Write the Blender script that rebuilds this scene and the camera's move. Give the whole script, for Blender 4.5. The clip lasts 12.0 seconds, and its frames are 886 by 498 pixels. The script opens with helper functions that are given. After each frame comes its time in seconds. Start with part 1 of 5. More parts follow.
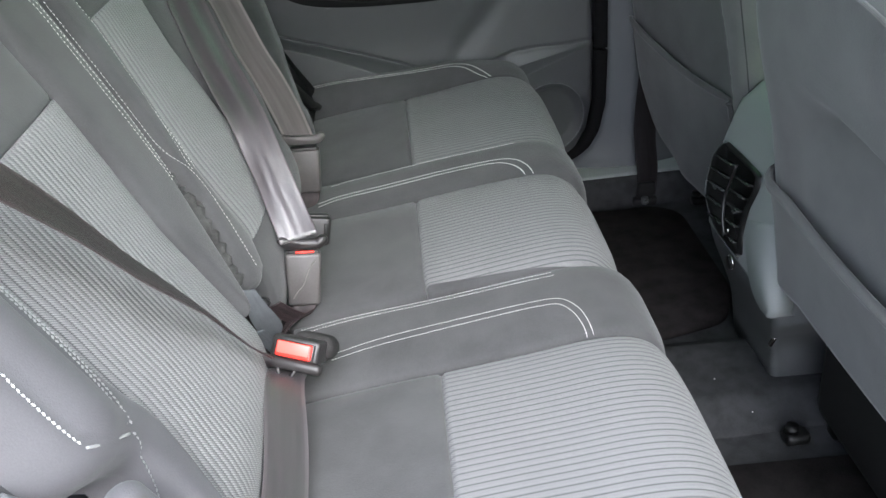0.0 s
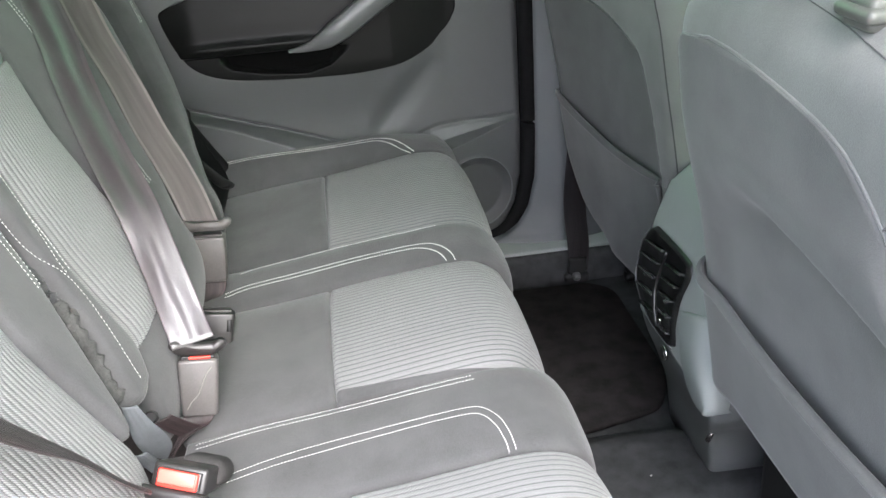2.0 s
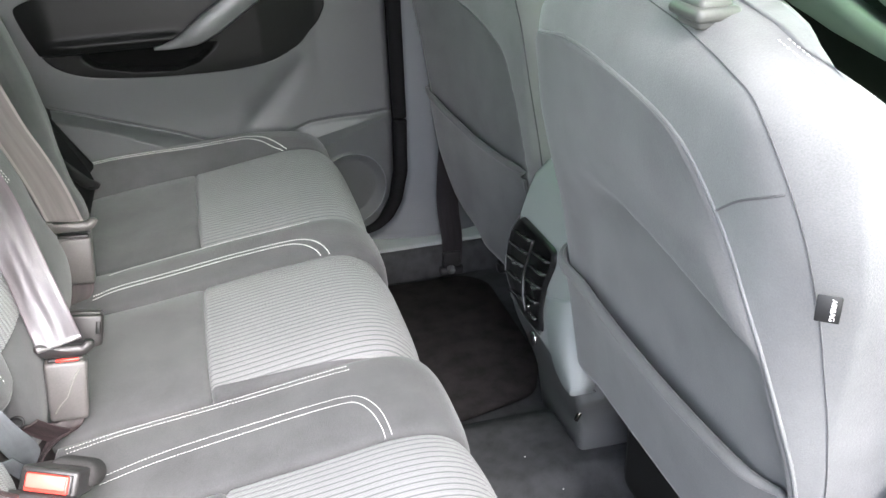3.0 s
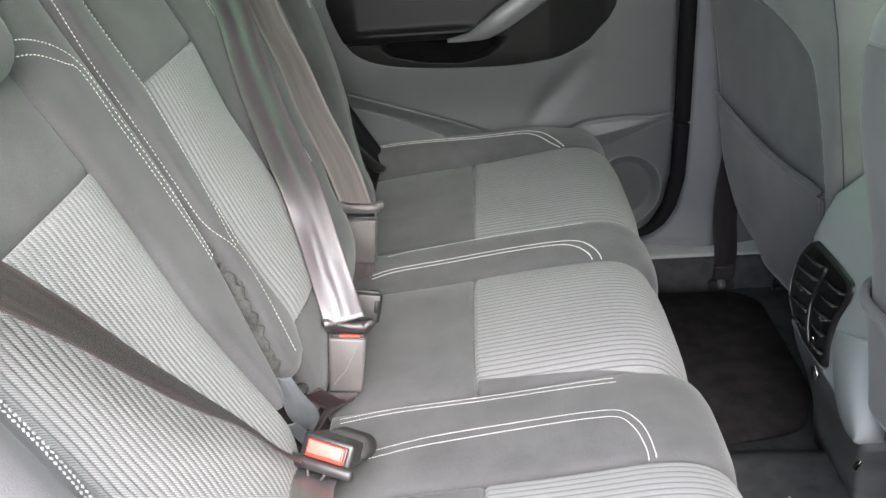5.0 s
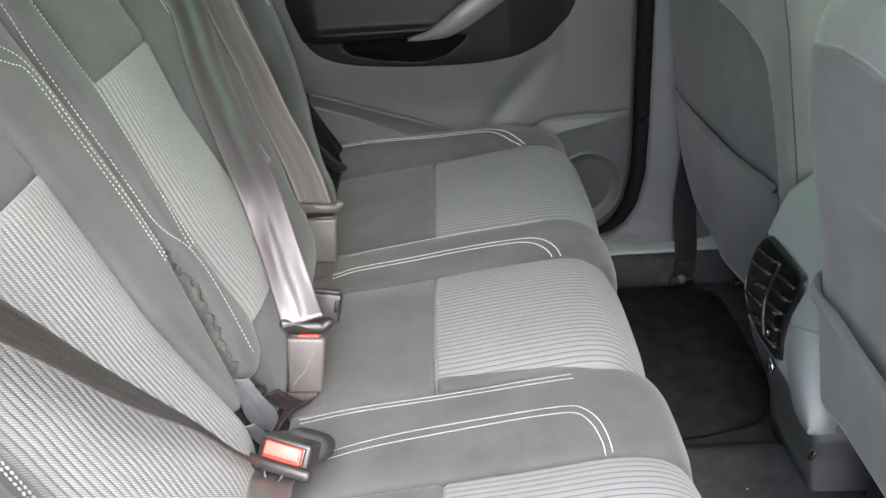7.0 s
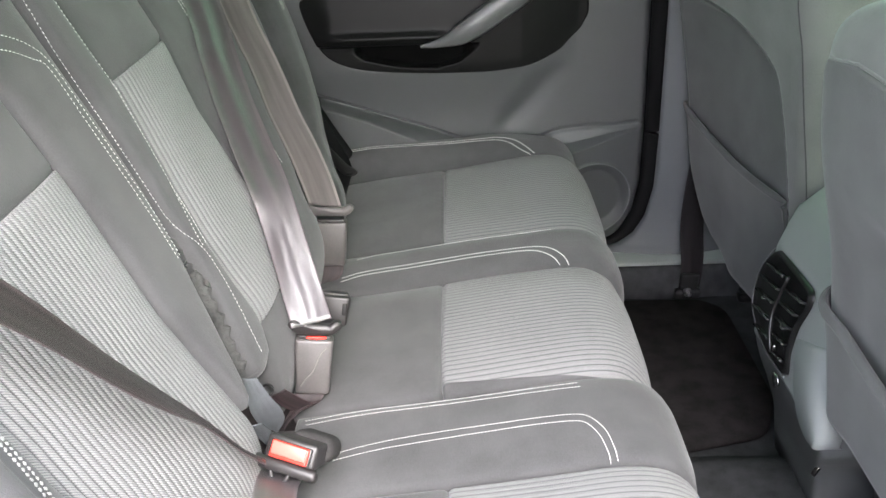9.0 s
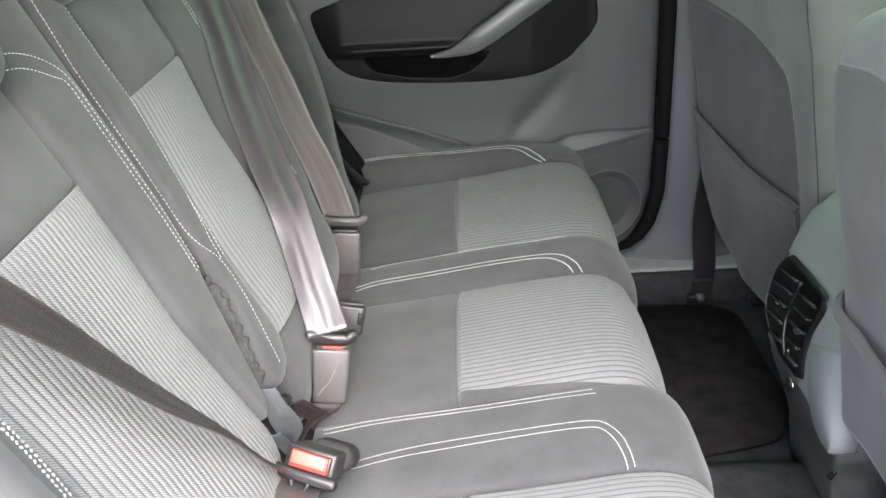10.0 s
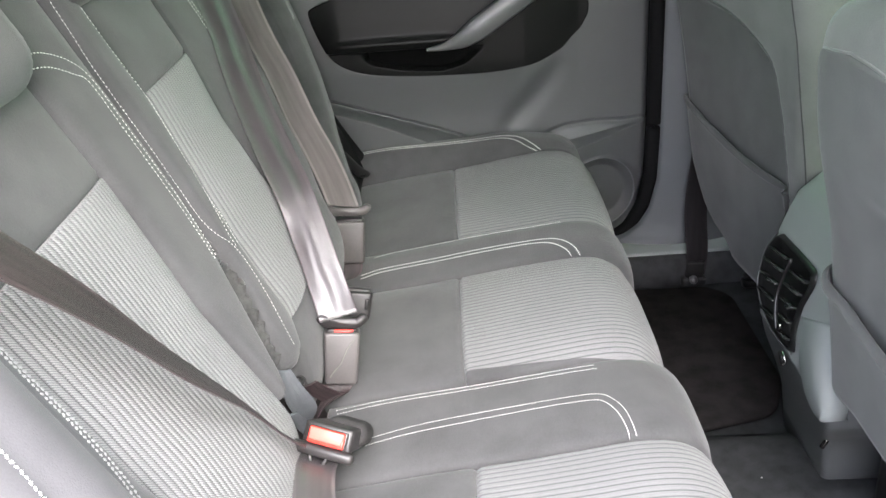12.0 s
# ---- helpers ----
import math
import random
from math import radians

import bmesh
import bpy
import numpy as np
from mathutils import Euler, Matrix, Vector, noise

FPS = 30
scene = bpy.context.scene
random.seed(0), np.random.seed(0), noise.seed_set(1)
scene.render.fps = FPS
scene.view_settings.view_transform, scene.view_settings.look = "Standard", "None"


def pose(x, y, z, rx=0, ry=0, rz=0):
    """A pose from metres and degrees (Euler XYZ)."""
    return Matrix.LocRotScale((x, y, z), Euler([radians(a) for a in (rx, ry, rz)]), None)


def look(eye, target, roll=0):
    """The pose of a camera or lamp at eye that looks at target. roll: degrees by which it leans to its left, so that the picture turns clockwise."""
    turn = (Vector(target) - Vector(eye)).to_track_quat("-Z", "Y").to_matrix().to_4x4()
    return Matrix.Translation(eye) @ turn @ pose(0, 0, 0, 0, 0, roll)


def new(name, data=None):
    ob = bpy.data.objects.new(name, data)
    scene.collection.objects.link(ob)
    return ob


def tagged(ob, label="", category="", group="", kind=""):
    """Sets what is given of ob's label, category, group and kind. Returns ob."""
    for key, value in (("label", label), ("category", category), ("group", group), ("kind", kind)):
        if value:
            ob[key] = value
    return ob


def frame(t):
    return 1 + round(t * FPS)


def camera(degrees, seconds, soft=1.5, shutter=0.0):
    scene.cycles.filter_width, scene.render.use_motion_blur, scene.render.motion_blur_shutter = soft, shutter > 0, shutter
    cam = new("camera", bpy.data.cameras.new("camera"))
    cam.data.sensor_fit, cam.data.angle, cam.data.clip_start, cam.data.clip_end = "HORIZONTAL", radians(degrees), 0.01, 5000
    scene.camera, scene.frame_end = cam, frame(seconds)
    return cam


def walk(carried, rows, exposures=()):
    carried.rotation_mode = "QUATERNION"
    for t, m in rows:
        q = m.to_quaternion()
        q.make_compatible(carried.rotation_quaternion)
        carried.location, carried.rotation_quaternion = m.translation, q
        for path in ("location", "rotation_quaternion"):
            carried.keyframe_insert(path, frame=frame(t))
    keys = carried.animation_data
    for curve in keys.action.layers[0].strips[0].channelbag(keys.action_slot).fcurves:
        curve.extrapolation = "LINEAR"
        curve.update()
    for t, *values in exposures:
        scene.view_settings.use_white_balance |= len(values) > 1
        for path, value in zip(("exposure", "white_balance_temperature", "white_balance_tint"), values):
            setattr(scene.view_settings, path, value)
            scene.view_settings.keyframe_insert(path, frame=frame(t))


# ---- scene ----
cam = camera(52.8, 12.0)
PATH = [
    (0, (0.231, -1.021, 0.972), (0.27, 0.716, -0.018), -5.9),
    (0.5, (0.254, -0.938, 0.974), (0.219, 0.787, -0.037), -7.1),
    (1, (0.263, -0.916, 0.986), (0.197, 0.841, 0.032), -7.3),
    (1.5, (0.27, -0.923, 0.982), (0.236, 0.857, 0.069), -6.7),
    (2, (0.273, -0.929, 0.972), (0.454, 0.851, 0.079), -4.5),
    (2.5, (0.275, -0.948, 0.97), (0.669, 0.798, 0.078), -2.2),
    (2.7, (0.278, -0.954, 0.971), (0.723, 0.77, 0.06), -2.1),
    (4.3, (0.258, -0.94, 0.985), (0.429, 0.853, 0.115), -7.3),
    (4.5, (0.255, -0.93, 0.984), (0.29, 0.871, 0.115), -8.3),
    (5, (0.25, -0.932, 0.984), (0.142, 0.852, 0.086), -4.4),
    (5.5, (0.252, -0.93, 0.979), (0.156, 0.831, 0.035), -2.5),
    (6, (0.26, -0.93, 0.984), (0.193, 0.825, 0.028), -3.1),
    (6.5, (0.263, -0.931, 0.984), (0.217, 0.842, 0.06), -3.9),
    (8.5, (0.262, -0.939, 0.989), (0.226, 0.85, 0.097), -4.1),
    (9, (0.255, -0.938, 0.984), (0.209, 0.852, 0.095), -2.6),
    (9.5, (0.254, -0.943, 0.988), (0.19, 0.847, 0.1), -2.9),
    (10, (0.25, -0.945, 0.99), (0.183, 0.853, 0.116), -3.6),
    (10.5, (0.247, -0.952, 0.996), (0.186, 0.847, 0.126), -3.5),
    (11, (0.246, -0.962, 0.997), (0.188, 0.841, 0.133), -3.7),
    (11.5, (0.243, -0.972, 0.997), (0.19, 0.831, 0.134), -3.7),
    (12, (0.236, -0.986, 0.998), (0.187, 0.807, 0.113), -4.6),
]
EXPOSURES = [(0.0, 2.38, 6000, 12.1), (0.5, 2.6, 6100, 12.1), (1.0, 2.82, 6150, 11.6), (1.5, 3.02, 6250, 12.5), (2.0, 3.12, 6250, 13.0), (2.5, 3.35, 6250, 13.0), (2.7, 3.29, 6250, 13.8), (4.3, 3.3, 6400, 15.3), (4.5, 3.24, 6400, 15.3), (5.0, 3.0, 6350, 15.3), (5.5, 2.92, 6350, 15.3), (6.5, 2.94, 6350, 15.3), (9.5, 3.04, 6350, 15.3), (12.0, 3.07, 6350, 15.3)]
walk(cam, [(t, look(eye, target, roll)) for t, eye, target, roll in PATH], EXPOSURES)

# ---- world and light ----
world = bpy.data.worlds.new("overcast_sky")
scene.world = world
world.use_nodes = True
wn = world.node_tree
for n in list(wn.nodes):
    wn.nodes.remove(n)
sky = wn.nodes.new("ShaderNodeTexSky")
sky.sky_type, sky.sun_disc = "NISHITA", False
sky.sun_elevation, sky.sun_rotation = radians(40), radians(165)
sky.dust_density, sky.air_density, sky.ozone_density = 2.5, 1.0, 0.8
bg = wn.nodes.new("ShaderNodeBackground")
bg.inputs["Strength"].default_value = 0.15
wo = wn.nodes.new("ShaderNodeOutputWorld")
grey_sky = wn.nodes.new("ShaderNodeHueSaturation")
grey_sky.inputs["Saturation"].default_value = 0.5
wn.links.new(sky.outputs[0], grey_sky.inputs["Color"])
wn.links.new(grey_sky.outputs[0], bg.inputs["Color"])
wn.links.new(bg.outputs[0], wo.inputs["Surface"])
sun = new("sun", bpy.data.lights.new("sun", "SUN"))
sun.data.energy, sun.data.angle, sun.data.color = 0.8, radians(35), (1.0, 0.99, 0.975)
sun.matrix_world = look((0.65, -2.55, 4.2), (0.3, 0.0, 0.4))

# ---- materials ----
def nodes_of(name):
    m = bpy.data.materials.new(name)
    m.use_nodes = True
    return m, m.node_tree, m.node_tree.nodes["Principled BSDF"]


def add(nt, kind, **values):
    n = nt.nodes.new(kind)
    for key, value in values.items():
        n.inputs[key].default_value = value
    return n


def surface(name, colour, rough=0.8, spread=0.12, grain=900.0, relief=0.15, patch=14.0, metal=0.0, sheen=0.0, spec=0.5, depth=0.001):
    """A plain material: mottling at two scales and a fine relief."""
    m, nt, b = nodes_of(name)
    co = nt.nodes.new("ShaderNodeTexCoord")
    big = add(nt, "ShaderNodeTexNoise", Scale=patch, Detail=4.0)
    fine = add(nt, "ShaderNodeTexNoise", Scale=grain, Detail=2.0)
    mix = nt.nodes.new("ShaderNodeMath")
    mix.operation = "MULTIPLY_ADD"
    mix.inputs[1].default_value = 0.55
    ramp = nt.nodes.new("ShaderNodeValToRGB")
    lo, hi = [c * (1 - spread) for c in colour], [min(1, c * (1 + spread)) for c in colour]
    ramp.color_ramp.elements[0].position, ramp.color_ramp.elements[1].position = 0.45, 1.05 if spread < 0.3 else 0.95
    ramp.color_ramp.elements[0].color, ramp.color_ramp.elements[1].color = (*lo, 1), (*hi, 1)
    half = nt.nodes.new("ShaderNodeMath")
    half.operation = "MULTIPLY"
    half.inputs[1].default_value = 1.0
    for t in (big, fine):
        nt.links.new(co.outputs["Object"], t.inputs["Vector"])
    nt.links.new(fine.outputs["Fac"], mix.inputs[0])
    nt.links.new(big.outputs["Fac"], mix.inputs[2])
    nt.links.new(mix.outputs[0], half.inputs[0])
    nt.links.new(half.outputs[0], ramp.inputs[0])
    nt.links.new(ramp.outputs[0], b.inputs["Base Color"])
    bump = add(nt, "ShaderNodeBump", Strength=relief, Distance=depth)
    nt.links.new(fine.outputs["Fac"], bump.inputs["Height"])
    nt.links.new(bump.outputs[0], b.inputs["Normal"])
    b.inputs["Roughness"].default_value = rough
    b.inputs["Metallic"].default_value = metal
    b.inputs["Specular IOR Level"].default_value = spec
    if sheen:
        b.inputs["Sheen Weight"].default_value = sheen
        b.inputs["Sheen Roughness"].default_value = 0.5
    return m


def ribbed_fabric(name, light, dark, pitch, phase):
    """Corded upholstery: pale yarn cords with dark valleys across y and a fine cross weave."""
    m, nt, b = nodes_of(name)
    co = nt.nodes.new("ShaderNodeTexCoord")
    uv = nt.nodes.new("ShaderNodeSeparateXYZ")
    nt.links.new(co.outputs["UV"], uv.inputs[0])

    def math(op, a, c=None):
        n = nt.nodes.new("ShaderNodeMath")
        n.operation = op
        for i, value in enumerate((a, c)):
            if value is None:
                continue
            if isinstance(value, (int, float)):
                n.inputs[i].default_value = value
            else:
                nt.links.new(value, n.inputs[i])
        return n.outputs[0]

    across = math("SUBTRACT", math("FRACT", math("DIVIDE", uv.outputs[0], pitch)), 0.5)
    # broad cords with a shallow line along the middle and a thin dark valley between them
    row = math("SUBTRACT", 1.0, math("POWER", math("MULTIPLY", math("ABSOLUTE", across), 2.0), 4.6))
    dip = math("SUBTRACT", 1.0, math("MULTIPLY", math("MAXIMUM", math("SUBTRACT", 1.0, math("MULTIPLY", math("ABSOLUTE", math("SUBTRACT", across, 0.02)), 9.0)), 0.0), 0.14))
    row = math("MULTIPLY", row, dip)
    skew = math("ADD", uv.outputs[1], math("MULTIPLY", uv.outputs[0], 0.8))
    weave = math("ADD", math("MULTIPLY", math("SINE", math("MULTIPLY", skew, 2 * math_pi / 0.0021)), 0.5), 0.5)
    noise_t = add(nt, "ShaderNodeTexNoise", Scale=700.0, Detail=2.0)
    nt.links.new(co.outputs["Object"], noise_t.inputs["Vector"])
    big = add(nt, "ShaderNodeTexNoise", Scale=9.0, Detail=3.0)
    nt.links.new(co.outputs["Object"], big.inputs["Vector"])
    lum = math("MULTIPLY", row, math("ADD", math("MULTIPLY", weave, 0.78), 0.40))
    lum = math("MULTIPLY", lum, math("ADD", math("MULTIPLY", noise_t.outputs["Fac"], 0.5), 0.75))
    lum = math("MULTIPLY", lum, math("ADD", math("MULTIPLY", big.outputs["Fac"], 0.3), 0.85))
    ramp = nt.nodes.new("ShaderNodeValToRGB")
    ramp.color_ramp.elements[0].position, ramp.color_ramp.elements[1].position = 0.0, 0.95
    ramp.color_ramp.elements[0].color, ramp.color_ramp.elements[1].color = (*dark, 1), (*light, 1)
    nt.links.new(lum, ramp.inputs[0])
    nt.links.new(ramp.outputs[0], b.inputs["Base Color"])
    bump = add(nt, "ShaderNodeBump", Strength=0.35, Distance=0.0008)
    nt.links.new(lum, bump.inputs["Height"])
    nt.links.new(bump.outputs[0], b.inputs["Normal"])
    b.inputs["Roughness"].default_value = 0.9
    b.inputs["Specular IOR Level"].default_value = 0.2
    b.inputs["Sheen Weight"].default_value = 0.15
    return m


def webbing(name, colour, rough=0.45, sheen=0.12, spec=0.5, streak=0.14):
    """Woven belt: lengthwise bands of a soft shine put into the colour, chevron grain, paler selvedges; u runs across,
    v along.
    """
    m, nt, b = nodes_of(name)
    co = nt.nodes.new("ShaderNodeTexCoord")
    mp = add(nt, "ShaderNodeMapping", Scale=(1.0, 0.06, 1.0))
    nt.links.new(co.outputs["UV"], mp.inputs[0])
    bands = add(nt, "ShaderNodeTexNoise", Scale=120.0, Detail=2.0)
    nt.links.new(mp.outputs[0], bands.inputs["Vector"])
    wave = add(nt, "ShaderNodeTexWave", Scale=420.0, Distortion=1.5)
    wave.bands_direction = "DIAGONAL"
    nt.links.new(co.outputs["UV"], wave.inputs["Vector"])
    ramp = nt.nodes.new("ShaderNodeValToRGB")
    ramp.color_ramp.elements[0].position, ramp.color_ramp.elements[1].position = 0.3, 0.7
    ramp.color_ramp.elements[0].color = (*[c * (1 - streak) for c in colour], 1)
    ramp.color_ramp.elements[1].color = (*[c * (1 + streak) for c in colour], 1)
    nt.links.new(bands.outputs["Fac"], ramp.inputs[0])
    edge = nt.nodes.new("ShaderNodeSeparateXYZ")
    nt.links.new(co.outputs["UV"], edge.inputs[0])
    side = nt.nodes.new("ShaderNodeMath")
    side.operation = "ABSOLUTE"
    nt.links.new(edge.outputs[0], side.inputs[0])
    woven = nt.nodes.new("ShaderNodeMapRange")
    for key, value in (("From Min", 0.0192), ("From Max", 0.0200), ("To Min", 0.0), ("To Max", 0.5)):
        woven.inputs[key].default_value = value
    nt.links.new(side.outputs[0], woven.inputs["Value"])
    pale = nt.nodes.new("ShaderNodeMixRGB")
    pale.inputs["Color2"].default_value = (*[2.6 * c for c in colour], 1)
    nt.links.new(woven.outputs[0], pale.inputs["Fac"])
    nt.links.new(ramp.outputs[0], pale.inputs["Color1"])
    nt.links.new(pale.outputs[0], b.inputs["Base Color"])
    bump = add(nt, "ShaderNodeBump", Strength=0.3, Distance=0.0006)
    nt.links.new(wave.outputs["Fac"], bump.inputs["Height"])
    drawn = add(nt, "ShaderNodeMapping", Scale=(1.0, 0.22, 1.0))
    nt.links.new(co.outputs["UV"], drawn.inputs[0])
    sway = add(nt, "ShaderNodeTexNoise", Scale=60.0, Detail=1.0)
    nt.links.new(drawn.outputs[0], sway.inputs["Vector"])
    slack = add(nt, "ShaderNodeBump", Strength=0.6, Distance=0.003)
    nt.links.new(sway.outputs["Fac"], slack.inputs["Height"])
    nt.links.new(slack.outputs[0], bump.inputs["Normal"])
    nt.links.new(bump.outputs[0], b.inputs["Normal"])
    b.inputs["Roughness"].default_value = rough
    b.inputs["Sheen Weight"].default_value = sheen
    b.inputs["Specular IOR Level"].default_value = spec
    b.inputs["IOR"].default_value = 1.72 if spec > 0.9 else 1.5
    return m


math_pi = math.pi
PITCH = 0.0079
KNIT = surface("charcoal_knit", (0.065, 0.065, 0.066), 0.92, 0.24, 750, 0.35, 18, sheen=0.2, spec=0.25)
# glossier than KNIT; the paler lilac tone stands for sky light at the door
BOLSTER_KNIT = surface("smooth_bolster_fabric", (0.088, 0.086, 0.092), 0.62, 0.12, 750, 0.2, 14, sheen=0.15, spec=0.4)
KNIT_SIDE = surface("dark_side_knit", (0.055, 0.055, 0.056), 0.92, 0.24, 750, 0.35, 18, sheen=0.2, spec=0.25)
CORD = ribbed_fabric("ribbed_cord", (0.240, 0.241, 0.241), (0.050, 0.051, 0.053), PITCH, 0.0)
FRONT_KNIT = surface("front_seat_knit", (0.166, 0.167, 0.164), 0.9, 0.18, 800, 0.3, 15, sheen=0.25, spec=0.25)
PANEL_KNIT = surface("panel_knit", (0.098, 0.099, 0.098), 0.9, 0.2, 800, 0.3, 15, sheen=0.2, spec=0.25)
THREAD = surface("white_thread", (0.74, 0.73, 0.71), 0.7, 0.1, 2000, 0.1)
GREY_THREAD = surface("grey_thread", (0.33, 0.33, 0.33), 0.7, 0.1, 2000, 0.1)
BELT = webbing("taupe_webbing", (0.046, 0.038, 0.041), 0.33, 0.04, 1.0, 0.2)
# copy of BELT with the far belt's duller light put into it
BELT_MATT = webbing("matt_taupe_webbing", (0.094, 0.082, 0.080), 0.6, 0.1, 0.35, 0.22)
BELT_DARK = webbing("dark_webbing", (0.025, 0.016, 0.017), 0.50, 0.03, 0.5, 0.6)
BELT_BLACK = webbing("black_webbing", (0.010, 0.008, 0.009), 0.55, 0.02, 0.35, 0.3)
BUCKLE = surface("grey_buckle_plastic", (0.082, 0.076, 0.074), 0.42, 0.2, 500, 0.12, 30)
SOCKET = surface("pale_socket_plastic", (0.095, 0.097, 0.088), 0.4, 0.12, 500, 0.1, 30)
TONGUE = surface("black_tongue_plastic", (0.024, 0.022, 0.022), 0.38, 0.2, 500, 0.1, 30)
RED = surface("red_button_plastic", (0.75, 0.05, 0.035), 0.25, 0.06, 400, 0.03)
# paler red: the sky's reflection on the button, put into the colour
RED_SHEEN = surface("red_plastic_sky_sheen", (0.72, 0.14, 0.11), 0.35, 0.05, 400, 0.03)
CHROME = surface("worn_steel", (0.62, 0.62, 0.6), 0.22, 0.08, 300, 0.03, metal=1.0)
DOOR = surface("grey_door_plastic", (0.066, 0.069, 0.071), 0.46, 0.08, 1500, 0.25, 6)
DOOR_DARK = surface("black_soft_vinyl", (0.0065, 0.0067, 0.0068), 0.34, 0.2, 1200, 0.25, 9, spec=0.13)
SILVER = surface("satin_silver_plastic", (0.125, 0.125, 0.128), 0.35, 0.06, 900, 0.08, metal=0.3)
PILLAR = surface("grey_pillar_plastic", (0.105, 0.112, 0.118), 0.55, 0.07, 1500, 0.2, 5)
CONSOLE = surface("pale_grey_plastic", (0.28, 0.30, 0.29), 0.45, 0.06, 1400, 0.15, 6)
CONSOLE_LOW = surface("grey_console_plastic", (0.118, 0.124, 0.126), 0.55, 0.08, 1400, 0.15, 6)
SCAR = surface("scuffed_plastic", (0.17, 0.16, 0.15), 0.6, 0.25, 700, 0.3, 60)
SLAT = surface("dark_grey_gloss_plastic", (0.03, 0.031, 0.031), 0.25, 0.1, 600, 0.05)
RUBBER = surface("black_rubber", (0.012, 0.012, 0.012), 0.6, 0.2, 600, 0.15)
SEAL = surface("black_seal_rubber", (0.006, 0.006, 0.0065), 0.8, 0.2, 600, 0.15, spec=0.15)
VENT = surface("gloss_black_plastic", (0.012, 0.012, 0.012), 0.28, 0.1, 600, 0.05)
CARPET = surface("charcoal_carpet", (0.060, 0.062, 0.064), 1.0, 0.3, 900, 0.9, 40, spec=0.1, depth=0.003)
TUNNEL = surface("grey_carpet", (0.066, 0.068, 0.070), 1.0, 0.3, 900, 0.9, 40, spec=0.1, depth=0.003)
MAT = surface("black_mat_pile", (0.029, 0.026, 0.026), 1.0, 0.45, 800, 0.9, 30, spec=0.1, depth=0.003)
LINER = surface("grey_foam_felt", (0.052, 0.052, 0.050), 0.95, 0.4, 250, 0.6, 60, depth=0.004)
HEADLINER = surface("pale_headliner", (0.62, 0.62, 0.59), 0.95, 0.06, 900, 0.2)
STRAP = surface("grey_blue_webbing", (0.095, 0.102, 0.11), 0.7, 0.2, 900, 0.4, 60)
# near-black brown that stands for the shade deep in the seat gap
PIT = surface("dark_gap_fill", (0.018, 0.012, 0.012), 0.95, 0.3, 500, 0.5)
BOOT = surface("dark_pocket_fabric", (0.036, 0.034, 0.034), 0.9, 0.3, 700, 0.4, 30, spec=0.2)
METAL_DARK = surface("black_steel", (0.02, 0.02, 0.02), 0.45, 0.2, 400, 0.1, metal=0.5)
ASPHALT = surface("asphalt", (0.055, 0.055, 0.055), 0.95, 0.4, 120, 0.6, 3)
PAINT = surface("dark_car_paint", (0.03, 0.03, 0.035), 0.25, 0.08, 600, 0.02)

GLASS, _nt, _b = nodes_of("green_tinted_glass")
_nt.nodes.remove(_b)
_clear = add(_nt, "ShaderNodeBsdfTransparent", Color=(0.70, 0.85, 0.67, 1))
_gloss = add(_nt, "ShaderNodeBsdfGlossy", Roughness=0.02)
_mix = add(_nt, "ShaderNodeMixShader", Fac=0.06)
_nt.links.new(_clear.outputs[0], _mix.inputs[1])
_nt.links.new(_gloss.outputs[0], _mix.inputs[2])
_nt.links.new(_mix.outputs[0], _nt.nodes["Material Output"].inputs["Surface"])

PRIVACY = GLASS.copy()
PRIVACY.name = "green_door_glass"
PRIVACY.node_tree.nodes[_clear.name].inputs["Color"].default_value = (0.70, 0.97, 0.66, 1)

# ---- builders ----
def mesh_object(name, verts, faces, material, smooth=True, uvs=None):
    me = bpy.data.meshes.new(name)
    me.from_pydata([tuple(map(float, v)) for v in verts], [], faces)
    me.materials.append(material)
    if smooth:
        me.polygons.foreach_set("use_smooth", [True] * len(me.polygons))
    if uvs is not None:
        layer = me.uv_layers.new(name="UVMap")
        idx = np.zeros(len(me.loops), dtype=np.int32)
        me.loops.foreach_get("vertex_index", idx)
        layer.data.foreach_set("uv", np.asarray(uvs, dtype=np.float32)[idx].ravel())
    me.update()
    return new(name, me)


def thing(name, base, label, category, group="", kind=""):
    ob = new(name)
    ob.empty_display_size = 0.05
    ob.location = base
    bpy.context.view_layer.update()
    return tagged(ob, label, category, group, kind)


def under(ob, parent):
    """Hang ob under a thing, keeping its place in the world."""
    ob.parent = parent
    m = Matrix.Translation(parent.location) if parent.parent is None else Matrix.Identity(4)
    ob.matrix_parent_inverse = m.inverted()
    return ob


def part(name, data, material, parent, label="", smooth=True):
    """One mesh under a thing or a part; data is (verts, faces) or (verts, faces, uvs)."""
    ob = mesh_object(name, data[0], data[1], material, smooth, data[2] if len(data) > 2 else None)
    under(ob, parent)
    return tagged(ob, label)


def single(name, data, material, label, category, kind="", group="", smooth=True):
    ob = mesh_object(name, data[0], data[1], material, smooth, data[2] if len(data) > 2 else None)
    return tagged(ob, label, category, group, kind)


def join(*pieces):
    verts, faces = [], []
    for v, f, *_ in pieces:
        k = len(verts)
        verts += [tuple(p) for p in v]
        faces += [tuple(i + k for i in q) for q in f]
    return verts, faces


